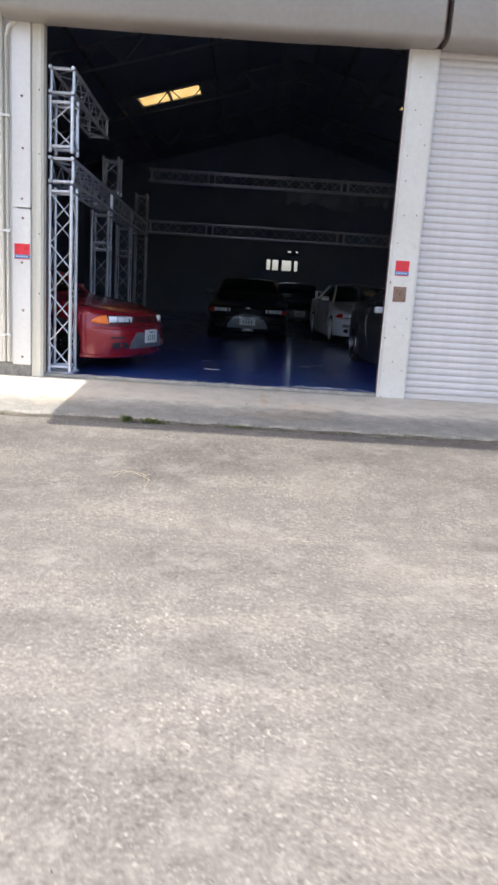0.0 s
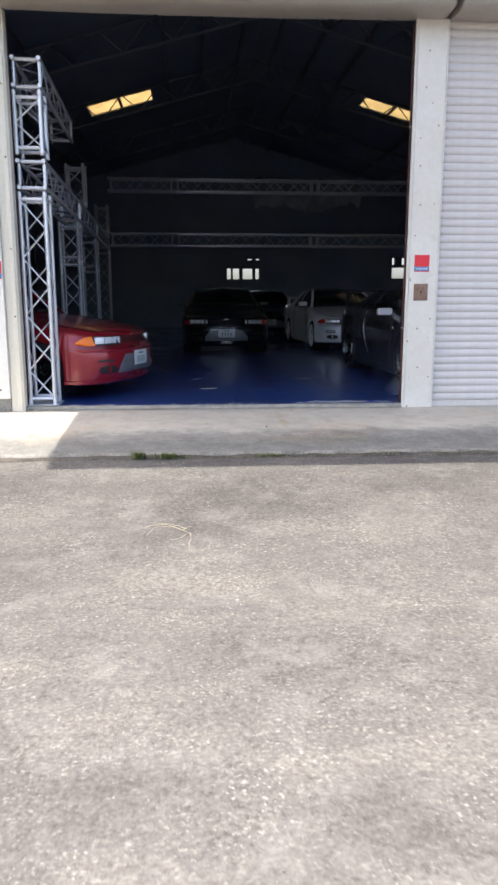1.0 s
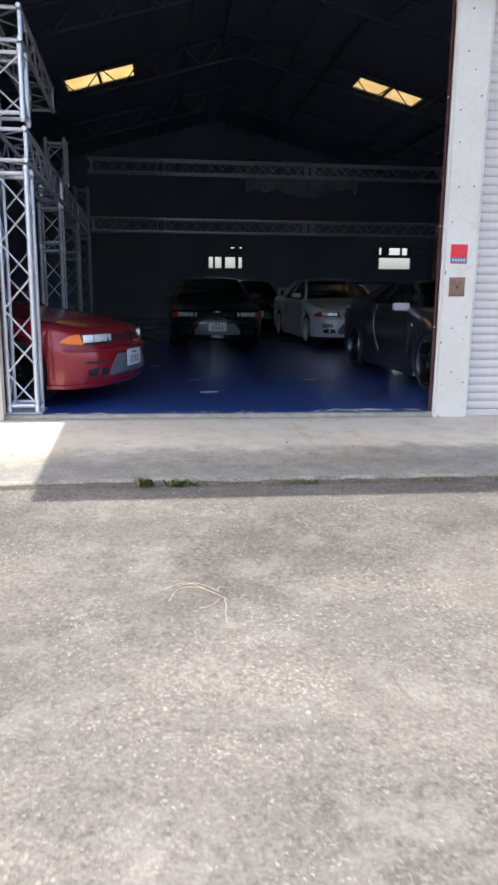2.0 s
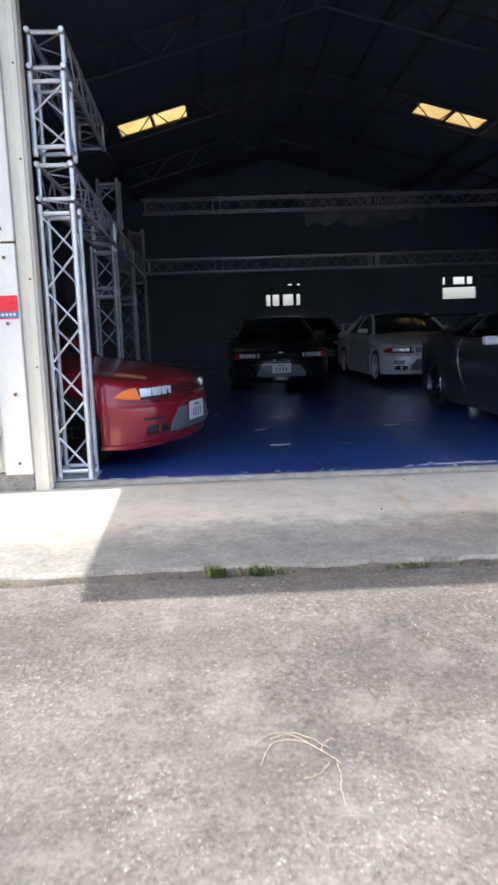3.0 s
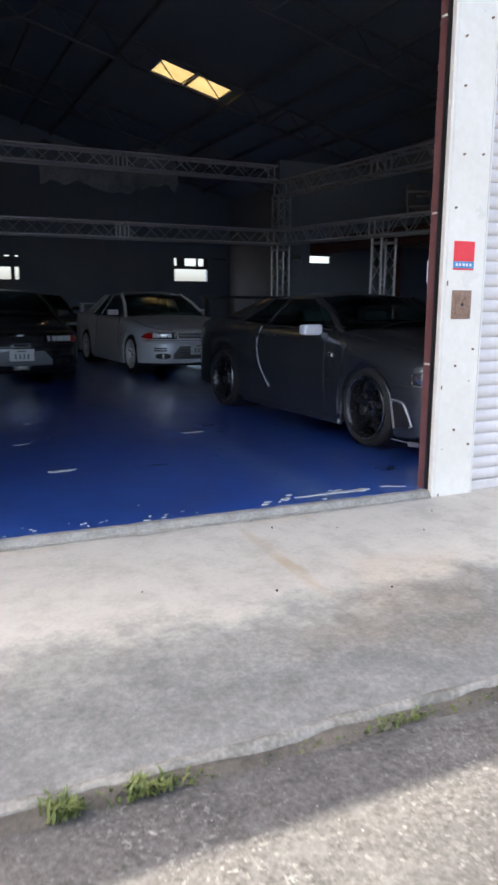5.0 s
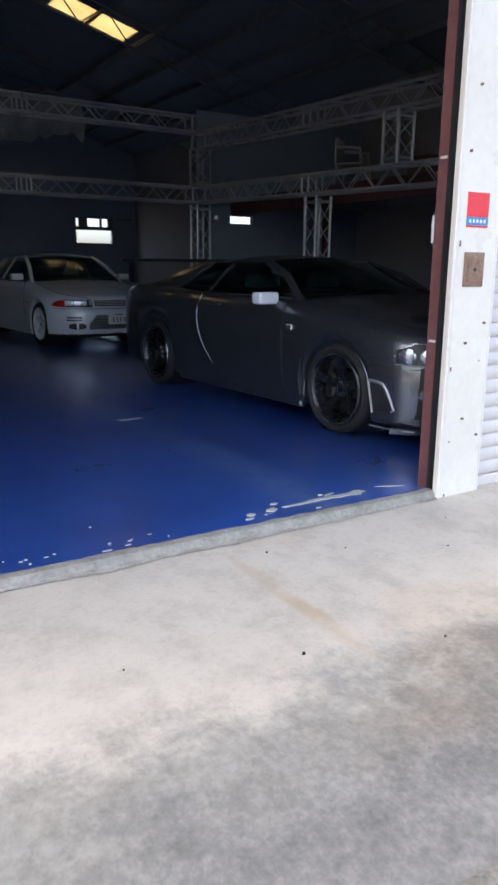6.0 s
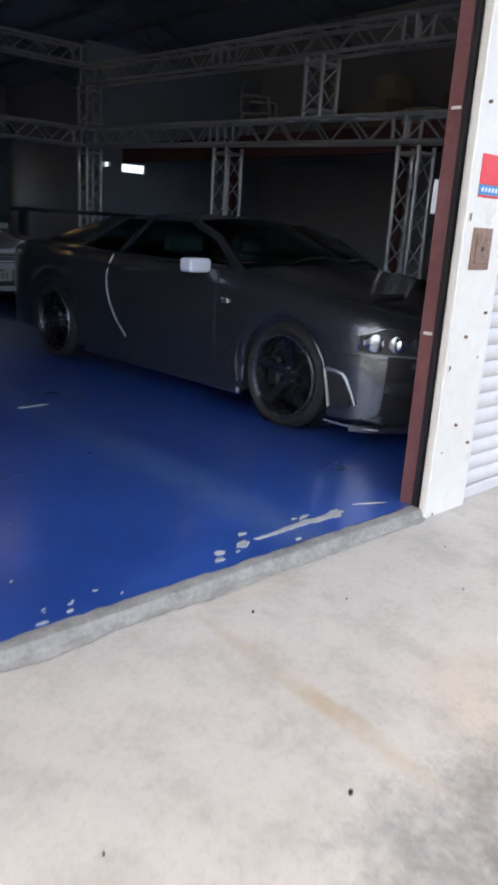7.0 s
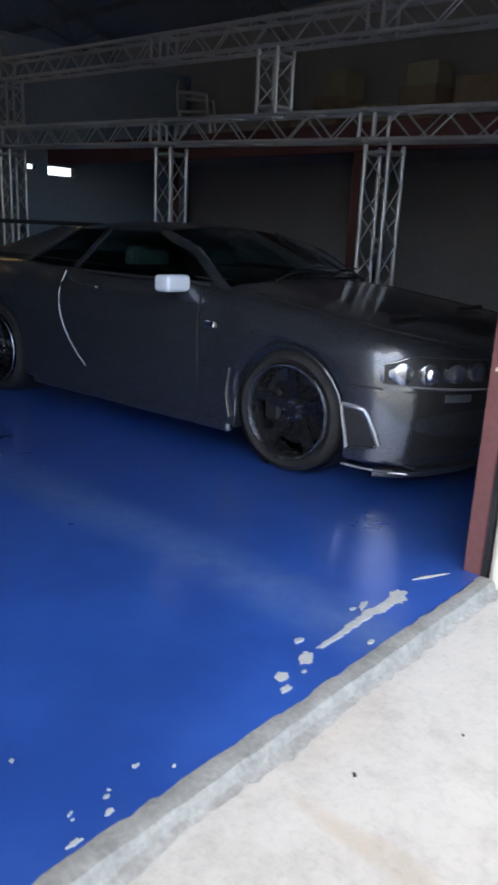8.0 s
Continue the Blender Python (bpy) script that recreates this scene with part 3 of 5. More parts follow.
def build_jambs():
    right = thing("door_jamb", "white painted steel door jamb with rusty bolts and maroon inner face", "door jamb", group="door jambs")
    part("face", box(1.49, 1.785, DOOR_Y, DOOR_Y + 0.05, 0.285, 4.07, 0.006), JAMB, right)
    part("edge_strip", box(1.468, 1.488, DOOR_Y - 0.008, DOOR_Y + 0.03, 0.285, 4.07, 0.004), JAMB, right)
    part("guide_slot", box(1.472, 1.50, DOOR_Y + 0.055, DOOR_Y + 0.075, 0.30, 4.07), PLASTIC, right)
    part("inner_face", box(1.478, 1.60, DOOR_Y + 0.078, DOOR_Y + 0.15, 0.30, 4.07, 0.004), MAROON, right, "maroon primed steel")
    for z in (1.12, 2.02, 3.1):
        part("clip", box(1.468, 1.478, DOOR_Y + 0.085, DOOR_Y + 0.125, z, z + 0.012), CREAM, right)
    part("switch_box", box(1.50, 1.54, DOOR_Y + 0.151, DOOR_Y + 0.19, 1.62, 1.76, 0.004), STICKER_WHITE, right)
    screws(right, [(1.58, 2.35), (1.72, 2.36), (1.56, 2.72), (1.73, 3.1), (1.60, 1.12), (1.73, 1.22), (1.62, 0.72), (1.74, 0.62), (1.59, 3.45), (1.61, 3.78), (1.54, 2.05), (1.55, 2.98)], DOOR_Y, 0.0065)
    for x, z, h in ((1.502, 0.98, 0.035), (1.505, 1.60, 0.05), (1.53, 0.60, 0.012), (1.71, 1.02, 0.012), (1.66, 3.3, 0.02), (1.52, 0.30, 0.03)):
        part("rust_spot", box(x - 0.005, x + 0.005, DOOR_Y - 0.0105, DOOR_Y - 0.0085, z, z + h * 0.6, 0.0006), RUST, right)
    left = thing("door_jamb", "cream painted steel door jamb on a concrete sill", "door jamb", group="door jambs")
    part("face", box(-2.565, -2.43, DOOR_Y, DOOR_Y + 0.12, 0.285, 4.07, 0.006), CREAM, left)
    part("edge_strip", box(-2.50, -2.45, DOOR_Y - 0.012, DOOR_Y - 0.001, 0.285, 4.07, 0.003), CREAM, left)
    part("inner_face", box(-2.52, -2.432, DOOR_Y + 0.121, DOOR_Y + 0.15, 0.30, 4.07, 0.004), MAROON, left)
    screws(left, [(-2.475, 1.25), (-2.475, 1.9), (-2.475, 2.75), (-2.475, 3.4)], DOOR_Y - 0.012, 0.008)


def build_signs():
    for x0, x1, z0, z1, y in ((1.545, 1.70, 1.695, 1.862, DOOR_Y), (-2.745, -2.575, 1.615, 1.785, DOOR_Y - 0.03)):
        s = thing("sticker_sign", "small red sticker with a blue and white lower band", "sign", group="door stickers")
        zc = z0 + (z1 - z0) * 0.30
        part("upper_field", box(x0, x1, y - 0.004, y - 0.0005, zc, z1, 0.0008), STICKER_RED, s)
        part("lower_band", box(x0, x1, y - 0.004, y - 0.0005, z0 + 0.010, zc - 0.001, 0.0008), STICKER_BLUE, s)
        part("bottom_line", box(x0, x1, y - 0.004, y - 0.0005, z0, z0 + 0.009, 0.0008), STICKER_RED, s)
        w = (x1 - x0) / 6
        for i in range(5):
            part("letter_bar", box(x0 + w * (i + 0.62), x0 + w * (i + 1.2), y - 0.006, y - 0.0042, z0 + 0.022, zc - 0.012, 0.0005), STICKER_WHITE, s)
    k = thing("key_switch_box", "weathered brown steel switch cover on the jamb", "switch box")
    part("plate", box(1.548, 1.695, DOOR_Y - 0.006, DOOR_Y - 0.0005, 1.405, 1.575, 0.002), RUSTY, k)
    part("cover", box(1.575, 1.668, DOOR_Y - 0.012, DOOR_Y - 0.0062, 1.43, 1.55, 0.002), RUSTY, k)
    part("key_hole", tube((1.62, DOOR_Y - 0.012, 1.49), (1.62, DOOR_Y - 0.015, 1.49), 0.010, 10), PLASTIC, k)


def build_cladding():
    """Ribbed white sheets beside the door, on a grey concrete base."""
    for i, (z0, z1) in enumerate(((0.43, 2.16), (2.175, 5.2))):
        c = tagged(part("wall_sheet", box(-2.775, -2.567, DOOR_Y - 0.03, DOOR_Y + 0.055, z0, z1, 0.006), WHITE), "flat white painted steel cover sheet", "wall sheet", "wall sheets")
        screws(c, [(-2.66, z0 + 0.09), (-2.65, z0 + 0.62), (-2.66, z0 + 1.15), (-2.65, z1 - 0.1)], DOOR_Y - 0.03, 0.013)
    b = bmesh.new()
    out, x = [], -7.2
    while x < -2.80:
        out += [(x, 0.02), (x + 0.045, 0.02), (x + 0.06, -0.02), (x + 0.125, -0.02), (x + 0.14, 0.02)]
        x += 0.15
    out.append((-2.78, 0.02))
    poly = [(u, DOOR_Y + v) for u, v in out] + [(-2.78, DOOR_Y + 0.055), (-7.2, DOOR_Y + 0.055)]
    prism(poly, 4.7, "z", 0.45, bm=b)
    structure("cladding", b, WHITE, "ribbed white painted steel cladding")
    structure("wall_base", box(-7.2, -2.567, DOOR_Y - 0.005, DOOR_Y + 0.055, 0.2, 0.445, 0.005), CURB, "bare grey concrete wall base")
    for x, r, top in ((-2.812, 0.021, 4.02), (-2.868, 0.024, 4.6)):
        pipe = thing("conduit", "straight cream painted conduit on the white cladding", "pipe", group="conduits")
        part("pipe", bent([(x, DOOR_Y - 0.05, 0.46), (x, DOOR_Y - 0.05, top - 0.12), (x + 0.02, DOOR_Y - 0.05, top - 0.03), (x + 0.09, DOOR_Y - 0.045, top + 0.03)], r, 10), CREAM, pipe)
        for z in (0.75, 1.9, 3.1):
            part("pipe_clip", box(x - r - 0.012, x + r + 0.012, DOOR_Y - 0.05 - r - 0.003, DOOR_Y - 0.018, z, z + 0.03, 0.004), WHITE, pipe)


def shutter_box(x0, x1):
    s = thing("shutter_box", "beige painted sheet housing of the roller shutter", "shutter box", group="shutter boxes")
    b = bmesh.new()
    prof = [(8.84, 4.065), (8.62, 4.045), (8.50, 4.045), (8.43, 4.07), (8.40, 4.11), (8.395, 4.45), (8.41, 4.66), (8.46, 4.72), (8.84, 4.74)]
    n = 24
    rows = []
    for i in range(n + 1):
        x = x0 + (x1 - x0) * i / n
        sag = -0.018 * math.sin(math.pi * i / n) + 0.006 * noise.noise((x * 2.2, 3, 3))
        rows.append([b.verts.new((x, y + 0.01 * noise.noise((x * 1.7, z * 2, 9)), z + (sag if z < 4.2 else 0))) for y, z in prof])
    for r0, r1 in zip(rows, rows[1:]):
        for j in range(len(prof)):
            k = (j + 1) % len(prof)
            b.faces.new((r0[j], r0[k], r1[k], r1[j]))
    b.faces.new(rows[0]), b.faces.new(rows[-1][::-1])
    part("housing", b, BOXM, s, sharp=60)
    part("seam_flange", box(x1 + 0.001, x1 + 0.032, 8.47, 8.83, 4.08, 4.7, 0.003), RUSTY, s)


def build_right_shutter():
    sh = thing("roller_shutter", "closed pale grey roller shutter of narrow curved slats", "shutter")
    pitch, x0, x1, y = 0.0775, 1.80, 5.75, DOOR_Y + 0.055
    prof = [(0.0, 0.0), (-0.006, 0.003), (-0.017, 0.016), (-0.021, 0.034), (-0.017, 0.052), (-0.006, 0.066), (0.0, 0.070), (0.0, 0.077), (0.012, 0.077), (0.012, 0.0)]
    me = part("slat", prism([(y + a * 0.7, c) for a, c in prof], x1 - x0, "x", x0), SLAT, sh, sharp=50, m=pose(0, 0, 0.36)).data
    for i in range(1, 48):
        place("slat", me, sh, m=pose(0.002 * math.sin(i * 2.1), 0, 0.36 + pitch * i))
    part("bottom_bar", box(x0, x1, y - 0.02, y + 0.02, 0.297, 0.358, 0.006), SLAT, sh)
    structure("guide_rail", box(1.787, 1.80, DOOR_Y + 0.004, DOOR_Y + 0.075, 0.29, 4.07, 0.002), WHITE, "white steel shutter guide rail")


build_jambs()
build_signs()
build_cladding()
shutter_box(-2.80, 1.725)
shutter_box(1.80, 6.1)
build_right_shutter()


# ---- the lighting truss ----
CELL, CHORD, BRACE = 0.29, 0.0215, 0.0085
TRUSS_MESH = {}


def truss_mesh(key, make):
    if key not in TRUSS_MESH:
        b = make()
        me = bpy.data.meshes.new(key[0])
        bmesh.ops.recalc_face_normals(b, faces=b.faces)
        for f in b.faces:
            f.smooth = True
        b.to_mesh(me)
        b.free()
        me.set_sharp_from_angle(angle=radians(40))
        me.materials.append(ALU)
        TRUSS_MESH[key] = me
    return TRUSS_MESH[key]


def chord_tube(length):
    """A chord tube, plugged at both ends."""
    return lathe([(0.0005, 0.002), (CHORD - 0.004, 0.0), (CHORD, 0.004), (CHORD, length - 0.004), (CHORD - 0.004, length), (0.0005, length - 0.002)], 9, axis="z")


def truss(name, label, length, m, group):
    """A square truss along its own z: four chords, end frames, and zigzag braces on each face."""
    t = thing(name, label, "truss", m, group)
    h = CELL / 2 - CHORD
    chord = truss_mesh(("chord", length), lambda: chord_tube(length))
    rail = truss_mesh(("end_rail", 0), lambda: tube((-h + CHORD, 0, 0), (h - CHORD, 0, 0), 0.018, 8))
    plate = truss_mesh(("coupler", 0), lambda: lathe([(CHORD + 0.0002, -0.03), (CHORD + 0.0025, -0.027), (CHORD + 0.0025, 0.027), (CHORD + 0.0002, 0.03)], 10, axis="z"))
    corners = [(-h, -h), (h, -h), (h, h), (-h, h)]
    for x, y in corners:
        place("chord", chord, t, m=pose(x, y, 0))
        for z in (0.035, length - 0.035):
            place("coupler", plate, t, m=pose(x, y, z))
    for z in (0.07, length - 0.07):
        for k in range(4):
            place("end_rail", rail, t, m=pose(0, 0, z, 0, 0, 90 * k) @ pose(0, -h, 0))
    n = max(2, round((length - 0.16) / 0.27))
    step = (length - 0.16) / n
    rise = math.hypot(2 * h, step)
    brace = truss_mesh(("brace", round(step, 3)), lambda: tube((0, 0, -rise / 2), (0, 0, rise / 2), BRACE, 6))
    lean = math.degrees(math.atan2(2 * h, step))
    for k in range(4):
        for i in range(n):
            way = 1 if i % 2 else -1
            place("brace", brace, t, m=pose(0, 0, 0.08 + step * (i + 0.5), 0, 0, 90 * k) @ pose(0, -h, 0, 0, way * lean, 0))
    return t


def joint(t, z):
    """Where two lengths of a column are coupled end to end."""
    h = CELL / 2 - CHORD
    for k in range(4):
        for dz in (-0.05, 0.05):
            place("end_rail", TRUSS_MESH[("end_rail", 0)], t, m=pose(0, 0, z + dz, 0, 0, 90 * k) @ pose(0, -h, 0))
        place("coupler", TRUSS_MESH[("coupler", 0)], t, m=pose(0, 0, z, 0, 0, 90 * k) @ pose(-h, -h, 0))


def left_x(y):
    return -2.285 - 0.042 * (y - 9.07)


def right_z(y):
    """The right-hand beams drop a little towards the door."""
    return 2.52 + 0.028 * (y - 11.8)


COLS_Y = (9.075, 11.95, 14.75, 17.9)
RIGHT_Y = (11.72, 14.59, 17.98)
RIGHT_X = 5.05
LOW, LOWB, MIDB, TOPB = 2.46, 2.625, 2.80, 3.56
COLUMN, POST, BEAM = "silver aluminium box truss column on the blue floor", "short silver aluminium truss post between two beams", "silver aluminium box truss beam spanning the hall"


def build_truss():
    low = truss("truss_column", COLUMN, LOW - FLOOR, pose(left_x(COLS_Y[0]), COLS_Y[0], FLOOR), "truss columns")
    part("base_plate", box(-0.17, 0.17, -0.17, 0.17, 0.0005, 0.012, 0.003), ALU, low)
    post = truss("truss_post", POST, 0.60, pose(left_x(COLS_Y[0]), COLS_Y[0], MIDB), "truss posts")
    for y in COLS_Y[1:]:
        column = copy_thing(low, pose(left_x(y), y, FLOOR))
        if y < 15:
            joint(column, 1.60)
    for y in RIGHT_Y:
        high = right_z(y) - 0.16 - FLOOR
        column = truss("truss_column", COLUMN, round(high, 2), pose(RIGHT_X, y, FLOOR), "truss columns")
        part("base_plate", box(-0.17, 0.17, -0.17, 0.17, 0.0005, 0.012, 0.003), ALU, column)
    for y in (13.0, COLS_Y[3]):
        copy_thing(post, pose(left_x(y), y, MIDB))
    for y in (13.07, RIGHT_Y[2]):
        copy_thing(post, pose(RIGHT_X, y, right_z(y) + 0.13))
    # beams along both sides, on two levels; those at the right lean down to the door
    turn, lean = math.degrees(math.atan(0.042)), math.degrees(math.atan(0.028))
    for i in range(3):
        y0, y1 = COLS_Y[i] - CELL / 2 + (0 if i == 0 else CELL), COLS_Y[i + 1] + CELL / 2
        truss("truss_beam", BEAM, round(y1 - y0, 2), pose(left_x(y0), y0, LOWB, -90, 0, 0) @ pose(0, 0, 0, 0, -turn, 0), "truss beams")
    y0 = COLS_Y[0] - CELL / 2
    truss("truss_beam", "silver truss beam that ends open over the parked cars", 2.62, pose(left_x(y0), y0, TOPB, -90, 0, 0) @ pose(0, 0, 0, 0, -turn, 0), "truss beams")
    for up in (0.0, 0.87):
        for y0, y1 in ((9.2, 11.85), (11.86, 14.73), (14.74, 18.1)):
            truss("truss_beam", BEAM, round(y1 - y0, 2), pose(RIGHT_X, y0, right_z(y0) + up, -90, 0, 0) @ pose(0, 0, 0, lean, 0, 0), "truss beams")
    # and across the far end
    xl, slant = left_x(COLS_Y[3]) + CELL / 2, (RIGHT_Y[2] - COLS_Y[3]) / 7.8
    for z in (LOWB + 0.06, TOPB + 0.26):
        for x0, x1 in ((xl, -1.08), (-1.07, 1.982), (1.992, RIGHT_X - CELL / 2)):
            truss("truss_beam", BEAM, round(x1 - x0, 2), pose(x0, COLS_Y[3] + slant * (x0 - xl), z, 0, 90, math.degrees(math.atan(slant))), "truss beams")


build_truss()


# ---- cars ----
def smooth(a, b, t):
    t = min(max((t - a) / (b - a), 0.0), 1.0)
    return t * t * (3 - 2 * t)


def along(table, y):
    """Reads a value off a short table of (y, value), eased between its rows."""
    if y <= table[0][0]:
        return table[0][1]
    for (y0, v0), (y1, v1) in zip(table, table[1:]):
        if y <= y1:
            return v0 + (v1 - v0) * (y - y0) / (y1 - y0)
    return table[-1][1]


class Car:
    """A coupe in its own axes: nose towards -y, wheels on z 0, the middle of the wheelbase at the origin."""

    def __init__(self, width, wheelbase, front, rear, top, wheel, flare, round_nose, sill=0.17, lip=0.15):
        self.hw, self.wb, self.nose, self.tail = width / 2, wheelbase, -wheelbase / 2 - front, wheelbase / 2 + rear
        self.top, self.wheel, self.flare, self.rn, self.sill, self.lip = top, wheel, flare, round_nose, sill, lip
        self.round = 0.62

    def half(self, y):
        """Half width at y: rounded in plan at nose and tail, with flared arches."""
        w = self.hw - self.flare
        d = min(max((y - self.nose) / self.round, 0.0), 1.0)
        w *= (1 - (1 - d) ** self.rn) ** (1 / self.rn)
        t = min(max(1 - (self.tail - y) / 0.6, 0), 1)
        w *= 1 - 0.16 * t ** 2.2
        for yw in (-self.wb / 2, self.wb / 2):
            w += self.flare * (1 - smooth(0.20, 0.62, abs(y - yw)))
        return w

    def skin(self, x):
        """The y of the nose's skin at the side distance x."""
        r = min(abs(x) / (self.hw - self.flare), 0.9995)
        return self.nose + self.round * (1 - (1 - r ** self.rn) ** (1 / self.rn))

    def rake(self, y, z):
        """How far the nose leans back above the bumper and tucks under below it."""
        fade = 1 - smooth(0.0, 0.55, y - self.nose)
        return fade * (0.085 * max(z - 0.54, 0) / 0.16 + 0.09 * max(0.30 - z, 0) / 0.16)

    def under(self, y):
        z = self.sill if abs(y) < self.wb / 2 else self.lip if y < 0 else 0.2
        for yw in (-self.wb / 2, self.wb / 2):
            r = self.wheel + 0.028
            if abs(y - yw) < r:
                z = max(z, self.wheel + math.sqrt(r * r - (y - yw) ** 2))
        return z

    def section(self, y, shrink=0.0):
        w, t, u = self.half(y) * (1 - 0.35 * shrink), along(self.top, y) - 0.6 * shrink, self.under(y) + 0.5 * shrink
        s = t - 0.13
        s = max(s, u + 0.012)
        return [(0, min(u, 0.22) + 0.02), (w * 0.80, min(u, 0.30) + 0.01), (w * 0.955, u), (w * 0.985, u + 0.018), (w * (1.0 if u < 0.4 else 0.997), u + 0.42 * (s - u)), (w, u + 0.72 * (s - u)),
                (w * 0.985, s), (w * 0.955, t - 0.06), (w * 0.90, t - 0.022), (w * 0.74, t), (w * 0.40, t + 0.016), (0, t + 0.022)]

    def body(self):
        b = bmesh.new()
        ys = [(self.nose + d, s) for d, s in ((0.0008, 0.03), (0.003, 0.02), (0.008, 0.012), (0.016, 0.005), (0.028, 0), (0.045, 0), (0.065, 0), (0.09, 0), (0.12, 0))]
        y = self.nose + 0.15
        while y < self.tail - 0.08:
            near = min(abs(abs(y - s * self.wb / 2) - (self.wheel + 0.028)) for s in (-1, 1))
            ys.append((y, 0))
            y += 0.012 if near < 0.05 else 0.035
        ys += [(self.tail - 0.06, 0), (self.tail - 0.02, 0.02), (self.tail, 0.06)]
        rings = []
        for y, s in ys:
            sec = self.section(y, s)
            rings.append([b.verts.new((x, y + self.rake(y, z), z)) for x, z in sec] + [b.verts.new((-x, y + self.rake(y, z), z)) for x, z in sec[-2:0:-1]])
        for r0, r1 in zip(rings, rings[1:]):
            n = len(r0)
            for k in range(n):
                b.faces.new((r0[k], r0[(k + 1) % n], r1[(k + 1) % n], r1[k]))
        b.faces.new(rings[-1][::-1])
        b.faces.new(rings[0])
        return b

    def band(self, x0, x1, z0, z1, off, n=10, upright=False, shape=None):
        """A lens or panel that wraps the nose from x0 to x1, standing off its skin."""
        b = bmesh.new()
        cols = []
        for i in range(n + 1):
            f = i / n
            x = x0 + (x1 - x0) * f
            lo, hi = (z0, z1) if shape is None else shape(f)
            y = self.skin(x)
            d = Vector(((self.skin(x + 0.004) - self.skin(x - 0.004)) / 0.008, -1.0)).normalized()
            ring = []
            for z, o in ((lo, -0.02), (lo, off * 0.7), (lo + (hi - lo) * 0.15, off), (hi - (hi - lo) * 0.15, off), (hi, off * 0.7), (hi, -0.02)):
                ring.append(b.verts.new((x + d.x * o, y + d.y * o + self.rake(y, (lo + hi) / 2 if upright and o > 0 else z), z)))
            cols.append(ring)
        for c0, c1 in zip(cols, cols[1:]):
            for j in range(6):
                b.faces.new((c0[j], c0[(j + 1) % 6], c1[(j + 1) % 6], c1[j]))
        b.faces.new(cols[0]), b.faces.new(cols[-1][::-1])
        return b


def panel(corners, thick=0.008, inset=0.0, bm=None, bulge=0.0, n=6):
    """A gently bowed pane through four corners (in order round it)."""
    b = bmesh.new() if bm is None else bm
    p = [Vector(c) for c in corners]
    mid = sum(p, Vector()) / 4
    p = [mid + (c - mid) * (1 - inset) for c in p]
    normal = (p[1] - p[0]).cross(p[3] - p[0]).normalized()
    grids = []
    for side in (0, 1):
        rows = []
        for j in range(n + 1):
            v = j / n
            row = []
            for i in range(n + 1):
                u = i / n
                q = (p[0] * (1 - u) + p[1] * u) * (1 - v) + (p[3] * (1 - u) + p[2] * u) * v
                row.append(b.verts.new(q + normal * (bulge * (4 * u * (1 - u)) * (0.6 + 0.4 * 4 * v * (1 - v)) + thick * (0.5 - side))))
            rows.append(row)
        grids.append(rows)
    for rows in grids:
        for r0, r1 in zip(rows, rows[1:]):
            for i in range(n):
                b.faces.new((r0[i], r0[i + 1], r1[i + 1], r1[i]))
    ring = lambda g: g[0][:-1] + [r[-1] for r in g[:-1]] + g[-1][:0:-1] + [r[0] for r in g[:0:-1]]
    a, c = ring(grids[0]), ring(grids[1])
    for i in range(len(a)):
        b.faces.new((a[i], a[(i + 1) % len(a)], c[(i + 1) % len(c)], c[i]))
    return b


